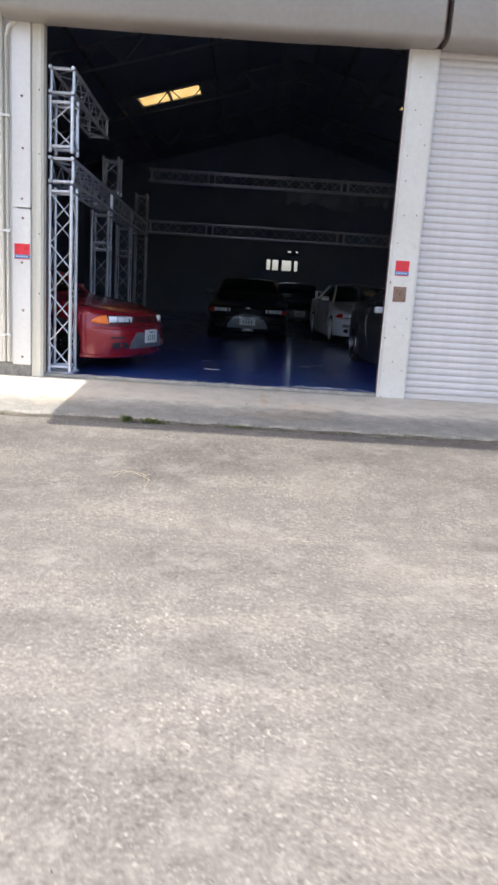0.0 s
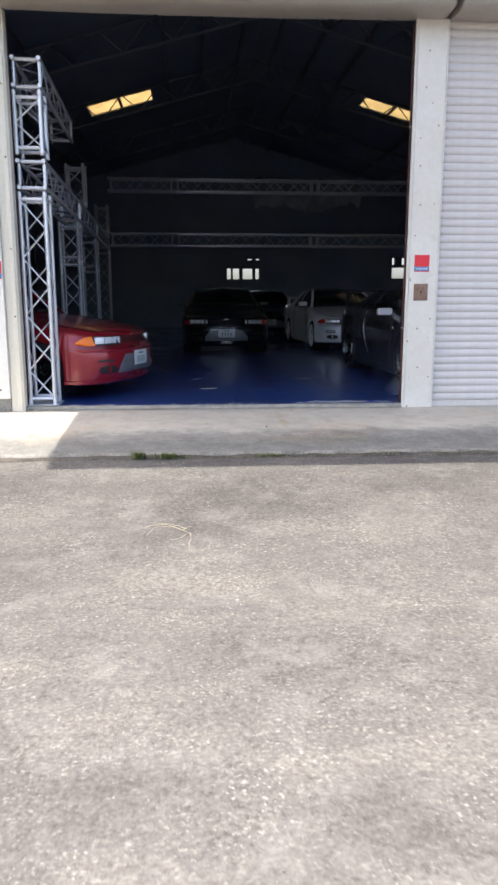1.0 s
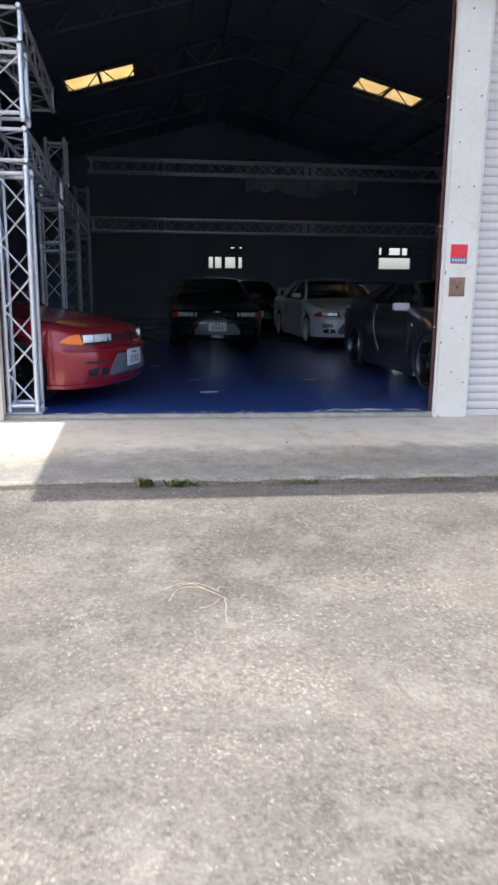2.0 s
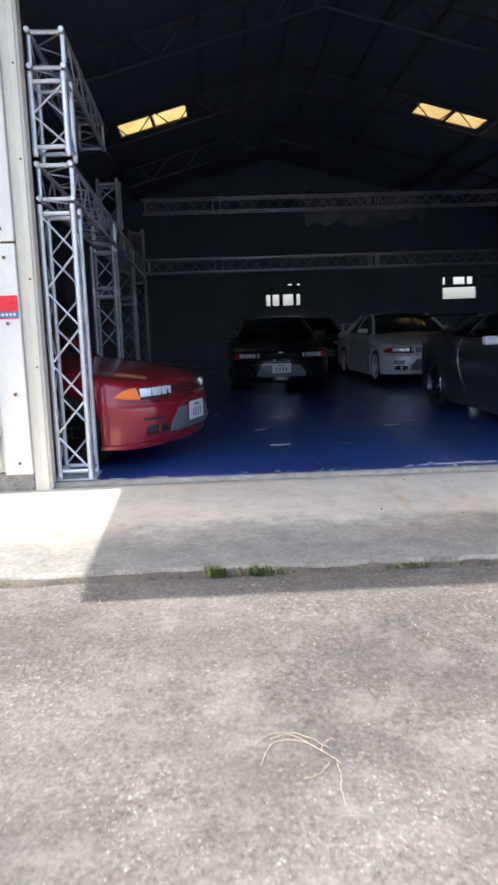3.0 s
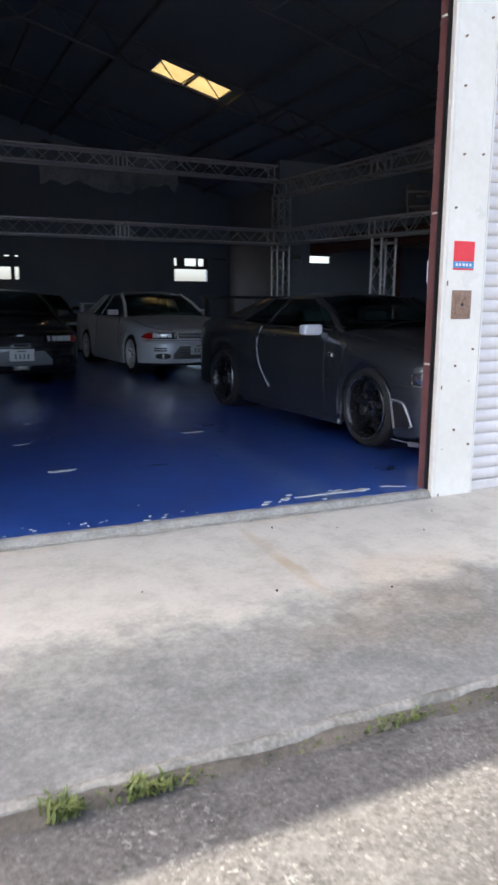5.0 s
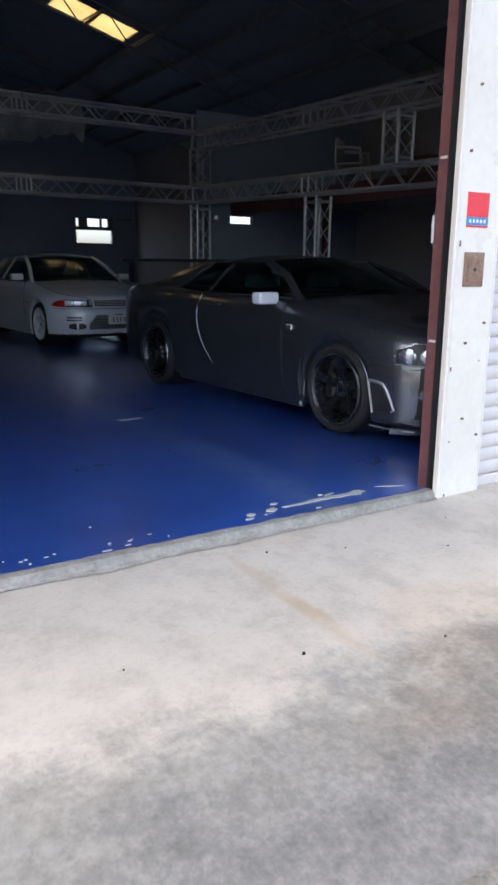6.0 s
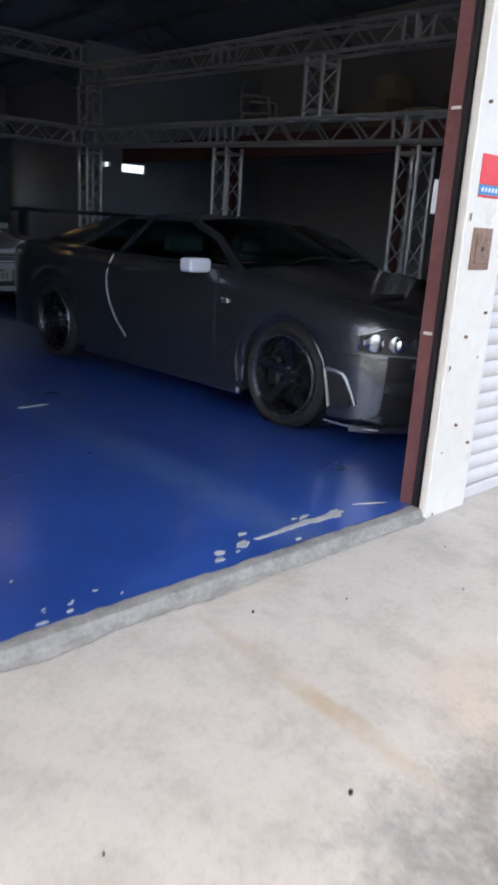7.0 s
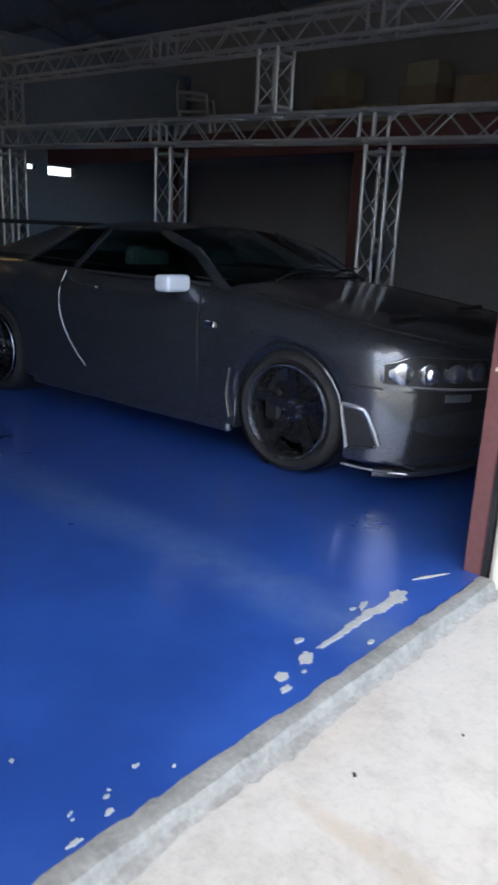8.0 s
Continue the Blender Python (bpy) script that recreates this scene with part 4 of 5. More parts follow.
def cabin(car, root, colour, spec):
    """Pillars and roof over dark glass. spec: heights and lengths of the glasshouse."""
    y0, y1, y2, y3, roof, bw, rw = spec["base"], spec["roof_front"], spec["roof_rear"], spec["deck"], spec["height"], spec["belt"], spec["roof_half"]
    z0, z3 = along(car.top, y0) - 0.01, along(car.top, y3) - 0.01
    zb = spec["belt_z"]
    # roof skin with a soft crown
    b = bmesh.new()
    rows = []
    n = 12
    for i in range(n + 1):
        y = y1 + (y2 - y1) * i / n
        z = roof - 0.035 * (2 * i / n - 0.85) ** 2
        rows.append([b.verts.new((rw * f, y, z - 0.045 * abs(f) ** 2.4 - dz)) for f, dz in ((-1, 0.05), (-1, 0.02), (-0.9, 0), (-0.6, 0), (-0.3, 0), (0, 0), (0.3, 0), (0.6, 0), (0.9, 0), (1, 0.02), (1, 0.05))])
    for r0, r1 in zip(rows, rows[1:]):
        for k in range(10):
            b.faces.new((r0[k], r0[k + 1], r1[k + 1], r1[k]))
    g = bmesh.ops.extrude_face_region(b, geom=list(b.faces))
    bmesh.ops.translate(b, verts=[v for v in g["geom"] if isinstance(v, bmesh.types.BMVert)], vec=(0, 0, -0.03))
    part("roof", b, colour, root, sharp=50)
    rz = roof - 0.07
    fz, bz = roof - 0.06, roof - 0.075
    part("windscreen", panel([(-bw + 0.10, y0, z0), (bw - 0.10, y0, z0), (rw - 0.03, y1 + 0.01, fz), (-rw + 0.03, y1 + 0.01, fz)], 0.008, 0.0, bulge=0.05), GLASS, root, sharp=60)
    part("rear_window", panel([(bw - 0.12, y3, z3), (-bw + 0.12, y3, z3), (-rw + 0.03, y2 - 0.01, bz), (rw - 0.03, y2 - 0.01, bz)], 0.008, 0.0, bulge=0.05), GLASS, root, sharp=60)
    for s in (-1, 1):
        a, r = s * bw, s * (rw - 0.005)
        part("front_pillar", bent([(a * 0.93, y0 + 0.02, z0 - 0.02), (s * (bw * 0.45 + rw * 0.5), (y0 + y1) / 2 + 0.01, (z0 + rz) / 2 + 0.04), (r, y1 + 0.03, rz)], 0.030, 8), colour, root, sharp=60)
        part("rear_pillar", panel([(a * 0.97, y3 - 0.62, zb), (a * 0.90, y3 + 0.05, z3 - 0.02), (r, y2 + 0.02, rz), (r, y2 - 0.20, rz)], 0.035, bulge=0.015), colour, root, sharp=60)
        mid = y0 + (y3 - y0) * 0.52
        part("side_window", panel([(a * 0.975, y0 + 0.20, zb), (a * 0.975, mid, zb), (r, mid - 0.10, rz), (r, y1 + 0.06, rz)], 0.006, 0.01, bulge=0.0), GLASS, root, sharp=60)
        part("quarter_window", panel([(a * 0.975, mid + 0.05, zb), (a * 0.965, y3 - 0.62, zb), (r, y2 - 0.20, rz), (r, mid - 0.05, rz)], 0.006, 0.02), GLASS, root, sharp=60)
        part("door_pillar", panel([(a * 0.97, mid, zb), (a * 0.97, mid + 0.05, zb), (r, mid - 0.05, rz), (r, mid - 0.10, rz)], 0.02), colour, root)
        part("belt_moulding", bent([(a * 0.985, y0 + 0.10, zb - 0.012), (a * 0.99, mid, zb - 0.006), (a * 0.975, y3 - 0.60, zb)], 0.010, 6), PLASTIC, root)
        mx = s * (bw + 0.085)
        mirror = part("door_mirror", box(mx - 0.095, mx + 0.095, y0 + 0.24, y0 + 0.36, zb - spec.get("drop", 0.0) + 0.005, zb - spec.get("drop", 0.0) + 0.10, 0.03, segments=3), spec.get("mirror", colour), root)
        part("mirror_glass", box(mx - 0.075, mx + 0.075, y0 + 0.3605, y0 + 0.363, zb - spec.get("drop", 0.0) + 0.02, zb - spec.get("drop", 0.0) + 0.085, 0.001), CHROME, mirror)
        part("mirror_stalk", tube((a * 0.97, y0 + 0.30, zb), (mx - s * 0.05, y0 + 0.30, zb + 0.02), 0.018, 8), PLASTIC, mirror)
    part("cabin_trim", panel([(-bw + 0.05, y0 + 0.06, z0 + 0.034), (bw - 0.05, y0 + 0.06, z0 + 0.034), (bw - 0.06, y3 - 0.06, z3 + 0.034), (-bw + 0.06, y3 - 0.06, z3 + 0.034)], 0.006), PLASTIC, root)
    for s in (-0.35, 0.2):
        part("wiper", bent([(s, y0 - 0.03, z0 + 0.03), (s + 0.25, y0 + 0.03, z0 + 0.07), (s + 0.5, y0 + 0.06, z0 + 0.08)], 0.007, 5), PLASTIC, root)
    return z0


def wheel(car, root, x, y, rim, spokes, side, wide=0.235, dish=0.03, rim_share=0.735, lip=None):
    """A tyre with shoulders, a dished rim with barrel, spokes, hub cap and nuts. side: +1 or -1, the way it faces."""
    r = car.wheel
    rr = r * rim_share
    w = part("wheel", lathe([(rr * 0.2, -0.02), (rr * 0.2, 0.02)], 12), PLASTIC, root, m=pose(x, y, r) @ Matrix.Diagonal((side, 1, 1, 1)))
    part("tyre", lathe([(rr, -wide / 2 + 0.015), (rr + 0.02, -wide / 2), (r - 0.035, -wide / 2 - 0.004), (r - 0.008, -wide / 2 + 0.02), (r, -wide / 2 + 0.05), (r, 0), (r, wide / 2 - 0.05), (r - 0.008, wide / 2 - 0.02), (r - 0.035, wide / 2 + 0.004), (rr + 0.02, wide / 2), (rr, wide / 2 - 0.015)], 40), RUBBER, w, sharp=50)
    part("rim", lathe([(rr + 0.002, wide / 2 - 0.004), (rr - 0.008, wide / 2 + 0.003), (rr - 0.018, wide / 2 - 0.004), (rr - 0.03, wide / 2 - 0.03), (rr - 0.035, 0), (rr - 0.02, -wide / 2 + 0.02), (rr, -wide / 2 + 0.005)], 40), rim, w, sharp=50)
    face = wide / 2 - dish
    for k in range(spokes):
        b = bmesh.new()
        prof = [(0.05, 0.034, face - 0.045), (rr * 0.45, 0.026, face - 0.02), (rr * 0.8, 0.026, face - 0.006), (rr - 0.012, 0.034, face + 0.004)]
        rows = [[b.verts.new(c) for c in ((f, q, h), (f, q, -h), (f - 0.03, q, -h * 1.15), (f - 0.03, q, h * 1.15))] for q, h, f in prof]
        for r0, r1 in zip(rows, rows[1:]):
            for j in range(4):
                b.faces.new((r0[j], r0[(j + 1) % 4], r1[(j + 1) % 4], r1[j]))
        b.faces.new(rows[0]), b.faces.new(rows[-1][::-1])
        part("spoke", b, rim, w, m=pose(0, 0, 0, 360 * k / spokes + 18))
    part("hub_cap", lathe([(0.0005, face - 0.022), (0.026, face - 0.024), (0.032, face - 0.034), (0.062, face - 0.04), (0.068, face - 0.07)], 20), rim, w)
    for k in range(5):
        a = 2 * math.pi * k / 5
        part("wheel_nut", tube((face - 0.045, 0.046 * math.cos(a), 0.046 * math.sin(a)), (face - 0.022, 0.046 * math.cos(a), 0.046 * math.sin(a)), 0.008, 6), CHROME, w)
    part("brake_disc", lathe([(0.06, -0.01), (rr * 0.74, -0.01), (rr * 0.74, 0.012), (0.06, 0.012)], 28), DARKRIM, w)
    # brighter ring laid on the dark rim to draw its edge highlight
    if lip:
        part("rim_highlight", lathe([(rr - 0.004, wide / 2 - 0.002), (rr - 0.007, wide / 2 + 0.005), (rr - 0.012, wide / 2 + 0.004), (rr - 0.014, wide / 2 - 0.004)], 40), lip, w, "thin pale ring that paints the highlight on the rim edge", sharp=50)
    part("caliper", box(-0.03, 0.035, rr * 0.42, rr * 0.8, -0.09, 0.09, 0.015), PLASTIC, w)


def wells(car, root):
    for y in (-car.wb / 2, car.wb / 2):
        for s in (-1, 1):
            x = car.half(y) * 0.95
            part("wheel_well", lathe([(car.wheel + 0.027, s * x), (car.wheel + 0.03, s * (x - 0.33)), (0.02, s * (x - 0.335))], 28), PLASTIC, root, m=pose(0, y, car.wheel))


def seams(car, root, colour, doors, zb, edge=None):
    """Shut lines of doors and bonnet, as thin dark strips let into the skin. edge: pale colour that paints a highlight
    along the rear door line.
    """
    for s in (-1, 1):
        for y, bow in doors:
            pts = []
            for i in range(9):
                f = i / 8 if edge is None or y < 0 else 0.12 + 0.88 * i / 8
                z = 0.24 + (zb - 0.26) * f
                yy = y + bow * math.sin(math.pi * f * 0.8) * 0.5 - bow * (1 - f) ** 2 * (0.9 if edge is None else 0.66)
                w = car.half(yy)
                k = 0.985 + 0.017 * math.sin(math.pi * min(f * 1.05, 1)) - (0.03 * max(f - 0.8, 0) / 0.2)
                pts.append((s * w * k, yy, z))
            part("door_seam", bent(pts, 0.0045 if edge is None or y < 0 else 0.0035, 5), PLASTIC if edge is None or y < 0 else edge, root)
        part("door_handle", box(s * car.half(0.3) * 1.0 - 0.012, s * car.half(0.3) * 1.0 + 0.012, doors[1][0] - 0.26, doors[1][0] - 0.08, zb - 0.115, zb - 0.085, 0.008), colour, root)
    y0, y1 = car.nose + 0.06, doors[0][0] - 0.30
    for s in (-1, 1):
        pts = [(s * car.half(y0 + (y1 - y0) * i / 10) * 0.83, y0 + (y1 - y0) * i / 10, along(car.top, y0 + (y1 - y0) * i / 10) - 0.006) for i in range(11)]
        part("bonnet_seam", bent(pts, 0.004, 5), PLASTIC, root)


def number_plate(root, y, z, x=0.0, turn=0.0):
    p = part("number_plate", box(-0.165, 0.165, -0.006, 0.004, -0.083, 0.083, 0.003), PLATE, root, "white number plate", m=pose(x, y, z, turn))
    for i in range(4):
        part("number_bar", box(-0.095 + 0.056 * i, -0.070 + 0.056 * i, -0.0085, -0.0062, -0.055, 0.018, 0.0005), INK, p)
    part("office_bar", box(-0.06, 0.06, -0.0085, -0.0062, 0.042, 0.060, 0.0005), INK, p)


def headlamp_older(car, root, s, lens_colour, corner):
    """A slim lamp: a clear lens over two bright reflectors, and a coloured corner lens that wraps round."""
    h = part("headlamp", car.band(s * 0.36, s * 0.70, 0.585, 0.685, 0.008, 10), PLASTIC, root)
    for x, w in ((0.385, 0.016), (0.462, 0.030), (0.548, 0.046), (0.650, 0.046)):
        part("reflector", car.band(s * (x - w), s * (x + w), 0.596, 0.676, 0.022, 4, upright=True), FLUTED, h)
    part("corner_lens", car.band(s * 0.706, s * min(0.825, car.hw * 0.965), 0, 0, 0.014, 14, shape=lambda f: (0.585 + 0.020 * f ** 3, 0.685 - 0.016 * f - 0.052 * f ** 4)), corner, root)


def coupe_older(name, label, m, colour, corner, rim, spokes, vents):
    """A boxy coupe of around 1990 with a slim grille and lamps."""
    car = Car(1.755, 2.615, 0.85, 1.06, [(-2.16, 0.70), (-2.08, 0.725), (-1.6, 0.80), (-0.9, 0.90), (-0.6, 0.935), (0.2, 0.935), (1.2, 0.955), (1.9, 0.965), (2.37, 0.93)], 0.318, 0.022, 2.7, lip=0.19)
    root = thing(name, label, "car", m, "parked cars")
    part("body", car.body(), colour, root, sharp=32)
    cabin(car, root, colour, dict(base=-0.82, roof_front=-0.10, roof_rear=0.86, deck=1.62, height=1.345, belt=0.80, roof_half=0.565, belt_z=0.925, mirror=PLASTIC if colour is BLACK else colour))
    wells(car, root)
    for y in (-car.wb / 2, car.wb / 2):
        for s in (-1, 1):
            wheel(car, root, s * (car.half(y) - 0.135), y, rim, spokes, s)
    seams(car, root, colour, ((-0.72, 0.04), (0.62, -0.10)), 0.93)
    for s in (-1, 1):
        headlamp_older(car, root, s, LENS, corner)
    # grille with slats, bumper mouth, spots and lip
    g = part("grille", car.band(-0.32, 0.32, 0.595, 0.675, 0.004, 8), PLASTIC, root)
    for z in (0.612, 0.634, 0.656):
        part("slat", car.band(-0.31, 0.31, z, z + 0.008, 0.010, 6), PLASTIC if colour is BLACK else colour, g)
    mouth = part("bumper_mouth", car.band(-0.42, 0.42, 0, 0, 0.004, 16, shape=lambda f: (0.275, 0.475 - 0.12 * max(abs(2 * f - 1) - 0.75, 0) / 0.25)), GREYPLASTIC, root)
    for z in (0.30, 0.335, 0.37, 0.41):
        part("fin", car.band(-0.335, 0.335, z, z + 0.010, 0.012, 6), PLASTIC if vents else GREYPLASTIC, mouth)
    for s in (-1, 1):
        duct = part("brake_duct", car.band(s * 0.47, s * 0.68, 0, 0, 0.004, 8, shape=lambda f: (0.275 + 0.02 * (2 * f - 1) ** 2, 0.365 - 0.02 * (2 * f - 1) ** 2)), PLASTIC, root)
        part("duct_rib", car.band(s * 0.565, s * 0.585, 0.28, 0.36, 0.014, 2), colour, duct)
        for z in (0.395, 0.43) if vents else (0.405,):
            part("bumper_slot", car.band(s * 0.52, s * 0.70, z, z + 0.022, 0.003, 5), PLASTIC, root)
        part("side_skirt", box(s * car.half(0) * 0.955 - 0.02, s * car.half(0) * 0.955 + 0.02, -0.93, 0.93, 0.135, 0.20, 0.012), colour, root)
        part("side_repeater", box(s * car.half(-0.86) - 0.006, s * car.half(-0.86) + 0.006, -0.9, -0.84, 0.60, 0.625, 0.003), ORANGE, root)
    part("front_lip", car.band(-0.852, 0.852, 0.165, 0.205, 0.020, 30), colour if not vents else PLASTIC, root)
    part("bumper_ridge", car.band(-0.846, 0.846, 0.515, 0.545, 0.010, 30), colour, root)
    part("bumper_seam", car.band(-0.82, 0.82, 0.560, 0.566, 0.002, 20), PLASTIC, root)
    number_plate(root, car.nose - 0.028, 0.425)
    # boot spoiler
    part("spoiler", box(-0.72, 0.72, 2.05, 2.27, 1.10, 1.13, 0.012), colour, root)
    for s in (-1, 1):
        part("spoiler_foot", box(s * 0.68 - 0.03, s * 0.68 + 0.03, 2.08, 2.24, 0.94, 1.105, 0.012), colour, root)
    return root


def coupe_newer(name, label, m):
    """A wide late-nineties coupe with large lamps, flared arches and vented wings."""
    colour = GUNMETAL
    car = Car(1.80, 2.665, 0.94, 1.0, [(-2.28, 0.69), (-2.20, 0.73), (-1.9, 0.785), (-1.3, 0.865), (-0.8, 0.93), (-0.5, 0.95), (0.2, 0.955), (1.2, 0.98), (1.9, 0.985), (2.34, 0.94)], 0.322, 0.035, 2.5, sill=0.16, lip=0.14)
    root = thing(name, label, "car", m, "parked cars")
    part("body", car.body(), colour, root, sharp=32)
    cabin(car, root, colour, dict(base=-0.80, roof_front=-0.14, roof_rear=0.88, deck=1.66, height=1.265, belt=0.81, roof_half=0.575, belt_z=0.94, mirror=SILVER, drop=0.07))
    wells(car, root)
    for y in (-car.wb / 2, car.wb / 2):
        for s in (-1, 1):
            wheel(car, root, s * (car.half(y) - 0.132), y, DARKRIM, 5, s, 0.255, 0.035, 0.80, BOWL)
    # SILVER paints the glint that runs down the rear door edge
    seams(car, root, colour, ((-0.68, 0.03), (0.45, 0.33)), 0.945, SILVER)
    for s in (-1, 1):
        # a tall clear lamp with two round reflectors in a dark bowl
        top = lambda f: 0.665 + 0.030 * f - 0.05 * max(f - 0.85, 0) / 0.15
        h = part("headlamp", car.band(s * 0.40, s * 0.842, 0, 0, 0.004, 22, shape=lambda f: (0.535 + 0.02 * f, top(f))), PLASTIC, root)
        for x0, x1 in ((0.44, 0.545), (0.565, 0.665), (0.69, 0.765), (0.78, 0.832)):
            part("reflector", car.band(s * x0, s * x1, 0, 0, 0.020, 5, upright=True, shape=lambda f: (0.556 + 0.035 * (2 * f - 1) ** 2, 0.660 - 0.03 * (2 * f - 1) ** 2)), BOWL, h)
        for x, r in ((0.49, 0.034), (0.615, 0.036), (0.73, 0.034)):
            y = car.skin(x)
            part("projector", lathe([(0.001, 0.012), (r * 0.6, 0.010), (r, 0.0), (r + 0.006, -0.004), (r + 0.006, -0.03)], 18, axis="z"), CHROME, h, m=pose(s * x, y - 0.024 + car.rake(y, 0.61), 0.608, 90, 0, s * math.degrees(math.atan((car.skin(x + 0.01) - car.skin(x - 0.01)) / 0.02))))
        part("lamp_rim", car.band(s * 0.40, s * 0.842, 0, 0, 0.012, 22, shape=lambda f: (top(f) - 0.002, top(f) + 0.005)), BOWL, h)
        part("lamp_sill", car.band(s * 0.40, s * 0.842, 0, 0, 0.012, 22, shape=lambda f: (0.528 + 0.02 * f, 0.537 + 0.02 * f)), GREYPLASTIC, h)
        part("lamp_outer_edge", car.band(s * 0.840, s * 0.845, 0.565, 0.640, 0.012, 3), BOWL, h)
        part("position_lamp", car.band(s * 0.56, s * 0.68, 0.478, 0.518, 0.014, 5), BOWL, root)
        part("bumper_duct", car.band(s * 0.44, s * 0.77, 0.20, 0.535, 0.005, 8), PLASTIC, root)
        # vent behind the bumper corner; its pale surround has the highlight in its colour
        at = lambda y, z, o: (s * (car.half(y) + o), y, z)
        hole = [(-1.675, 0.415), (-1.755, 0.410), (-1.792, 0.372), (-1.850, 0.245), (-1.715, 0.222)]
        b = bmesh.new()
        rims = [[b.verts.new(at(y, z, o)) for y, z in hole] for o in (0.003, -0.05)]
        b.faces.new(rims[0])
        b.faces.new(rims[1][::-1])
        for k in range(5):
            b.faces.new((rims[0][k], rims[0][(k + 1) % 5], rims[1][(k + 1) % 5], rims[1][k]))
        vent = part("bumper_vent", b, PLASTIC, root)
        part("surround", bent([at(y, z, 0.004) for y, z in ((-1.850, 0.236), (-1.868, 0.245), (-1.842, 0.315), (-1.808, 0.385), (-1.785, 0.415), (-1.74, 0.427), (-1.675, 0.432))], 0.011, 8), EDGE, vent, "vent edge coloured pale as a highlight on the gunmetal paint")
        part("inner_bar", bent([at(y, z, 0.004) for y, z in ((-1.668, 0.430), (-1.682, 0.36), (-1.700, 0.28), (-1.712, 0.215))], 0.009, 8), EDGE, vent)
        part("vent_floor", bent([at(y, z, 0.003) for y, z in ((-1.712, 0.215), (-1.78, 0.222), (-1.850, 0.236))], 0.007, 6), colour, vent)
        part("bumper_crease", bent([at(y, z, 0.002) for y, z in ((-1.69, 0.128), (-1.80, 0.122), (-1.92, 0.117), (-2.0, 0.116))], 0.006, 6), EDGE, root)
        part("bumper_edge", bent([at(y, z, 0.001) for y, z in ((-1.66, 0.535), (-1.76, 0.533), (-1.865, 0.527))], 0.004, 6), PLASTIC, root)
        part("canard", prism([(-2.06, 0.165), (-1.70, 0.155), (-1.70, 0.165), (-2.06, 0.175)], 0.03, "x", s * (car.half(-1.9) * 0.97) - 0.015), colour, root)
        # wing badge, repeater and vent behind the wheel
        w = car.half(-0.80)
        part("wing_badge", box(s * w - 0.006, s * w + 0.006, -0.80, -0.735, 0.70, 0.735, 0.003), CHROME, root)
        part("side_repeater", box(s * w - 0.008, s * w + 0.008, -0.765, -0.725, 0.49, 0.515, 0.003), LENS, root)
        part("wing_vent", bent([(s * (car.half(-0.93) + 0.002), -0.935, 0.50), (s * (car.half(-0.92) + 0.004), -0.915, 0.36), (s * (car.half(-0.93) + 0.002), -0.945, 0.22)], 0.009, 6), colour, root)
        part("side_skirt", box(s * car.half(0) * 0.96 - 0.03, s * car.half(0) * 0.96 + 0.03, -0.92, 0.92, 0.12, 0.20, 0.015), colour, root)
        part("arch_lip", bent([(s * (car.half(-car.wb / 2 + 0.345 * math.cos(a)) + 0.0), -car.wb / 2 + 0.350 * math.cos(a), car.wheel + 0.350 * math.sin(a)) for a in [math.pi * k / 14 for k in range(15)]], 0.006, 6), colour, root)
        part("rear_arch_lip", bent([(s * (car.half(car.wb / 2 + 0.345 * math.cos(a)) + 0.0), car.wb / 2 + 0.350 * math.cos(a), car.wheel + 0.350 * math.sin(a)) for a in [math.pi * k / 14 for k in range(15)]], 0.006, 6), colour, root)
        part("seat_back", box(s * 0.36 - 0.17, s * 0.36 + 0.17, 0.20, 0.34, 0.5, 1.10, 0.068, segments=3), SEAT, root)
    part("grille", car.band(-0.33, 0.33, 0.60, 0.685, 0.004, 8), PLASTIC, root)
    m2 = part("bumper_mouth", car.band(-0.42, 0.42, 0.22, 0.46, 0.004, 10), PLASTIC, root)
    for z in (0.27, 0.32, 0.37, 0.42):
        part("fin", car.band(-0.41, 0.41, z, z + 0.008, 0.010, 6), GREYPLASTIC, m2)
    part("bumper_seam", car.band(-0.86, 0.86, 0.520, 0.526, 0.003, 24), PLASTIC, root)
    part("front_splitter", car.band(-0.84, 0.84, 0.09, 0.135, 0.030, 24), colour, root)
    for x in (-0.42, 0.42):
        part("bonnet_duct", box(x - 0.14, x + 0.14, -1.75, -1.70, 0.825, 0.845, 0.006), PLASTIC, root)
    number_plate(root, car.nose - 0.034, 0.40)
    part("spoiler", box(-0.78, 0.78, 2.02, 2.27, 1.20, 1.235, 0.014), colour, root)
    for s in (-1, 1):
        part("spoiler_foot", box(s * 0.70 - 0.02, s * 0.70 + 0.02, 2.08, 2.24, 0.98, 1.205, 0.01), colour, root)
    return root


coupe_older("coupe", "red coupe with orange corner lamps parked behind the truss", pose(-3.40, 10.66, FLOOR, 0, 0, 70.7), RED, ORANGE, DARKRIM, 5, False)
black = coupe_older("coupe", "black coupe with slim clear lamps and red corner lenses", pose(-0.07, 17.9, FLOOR, 0, 0, 0), BLACK, REDLENS, DARKRIM, 5, False)
coupe_older("coupe", "pale silver coupe with white spoked wheels on the blue floor", pose(2.57, 18.3, FLOOR, 0, 0, 3.5), SILVER, REDLENS, WHITERIM, 6, True)
coupe_newer("coupe", "dark gunmetal coupe with clear lamps and vented wings", pose(2.70, 11.55, FLOOR, 0, 0, 3.0))
tagged(copy_thing(black, pose(-4.35, 13.25, FLOOR, 0, 0, 84)), "black coupe parked sideways in the dark")
tagged(copy_thing(black, pose(1.5, 24.7, FLOOR, 0, 0, 0)), "black coupe parked far back in the dark hall")


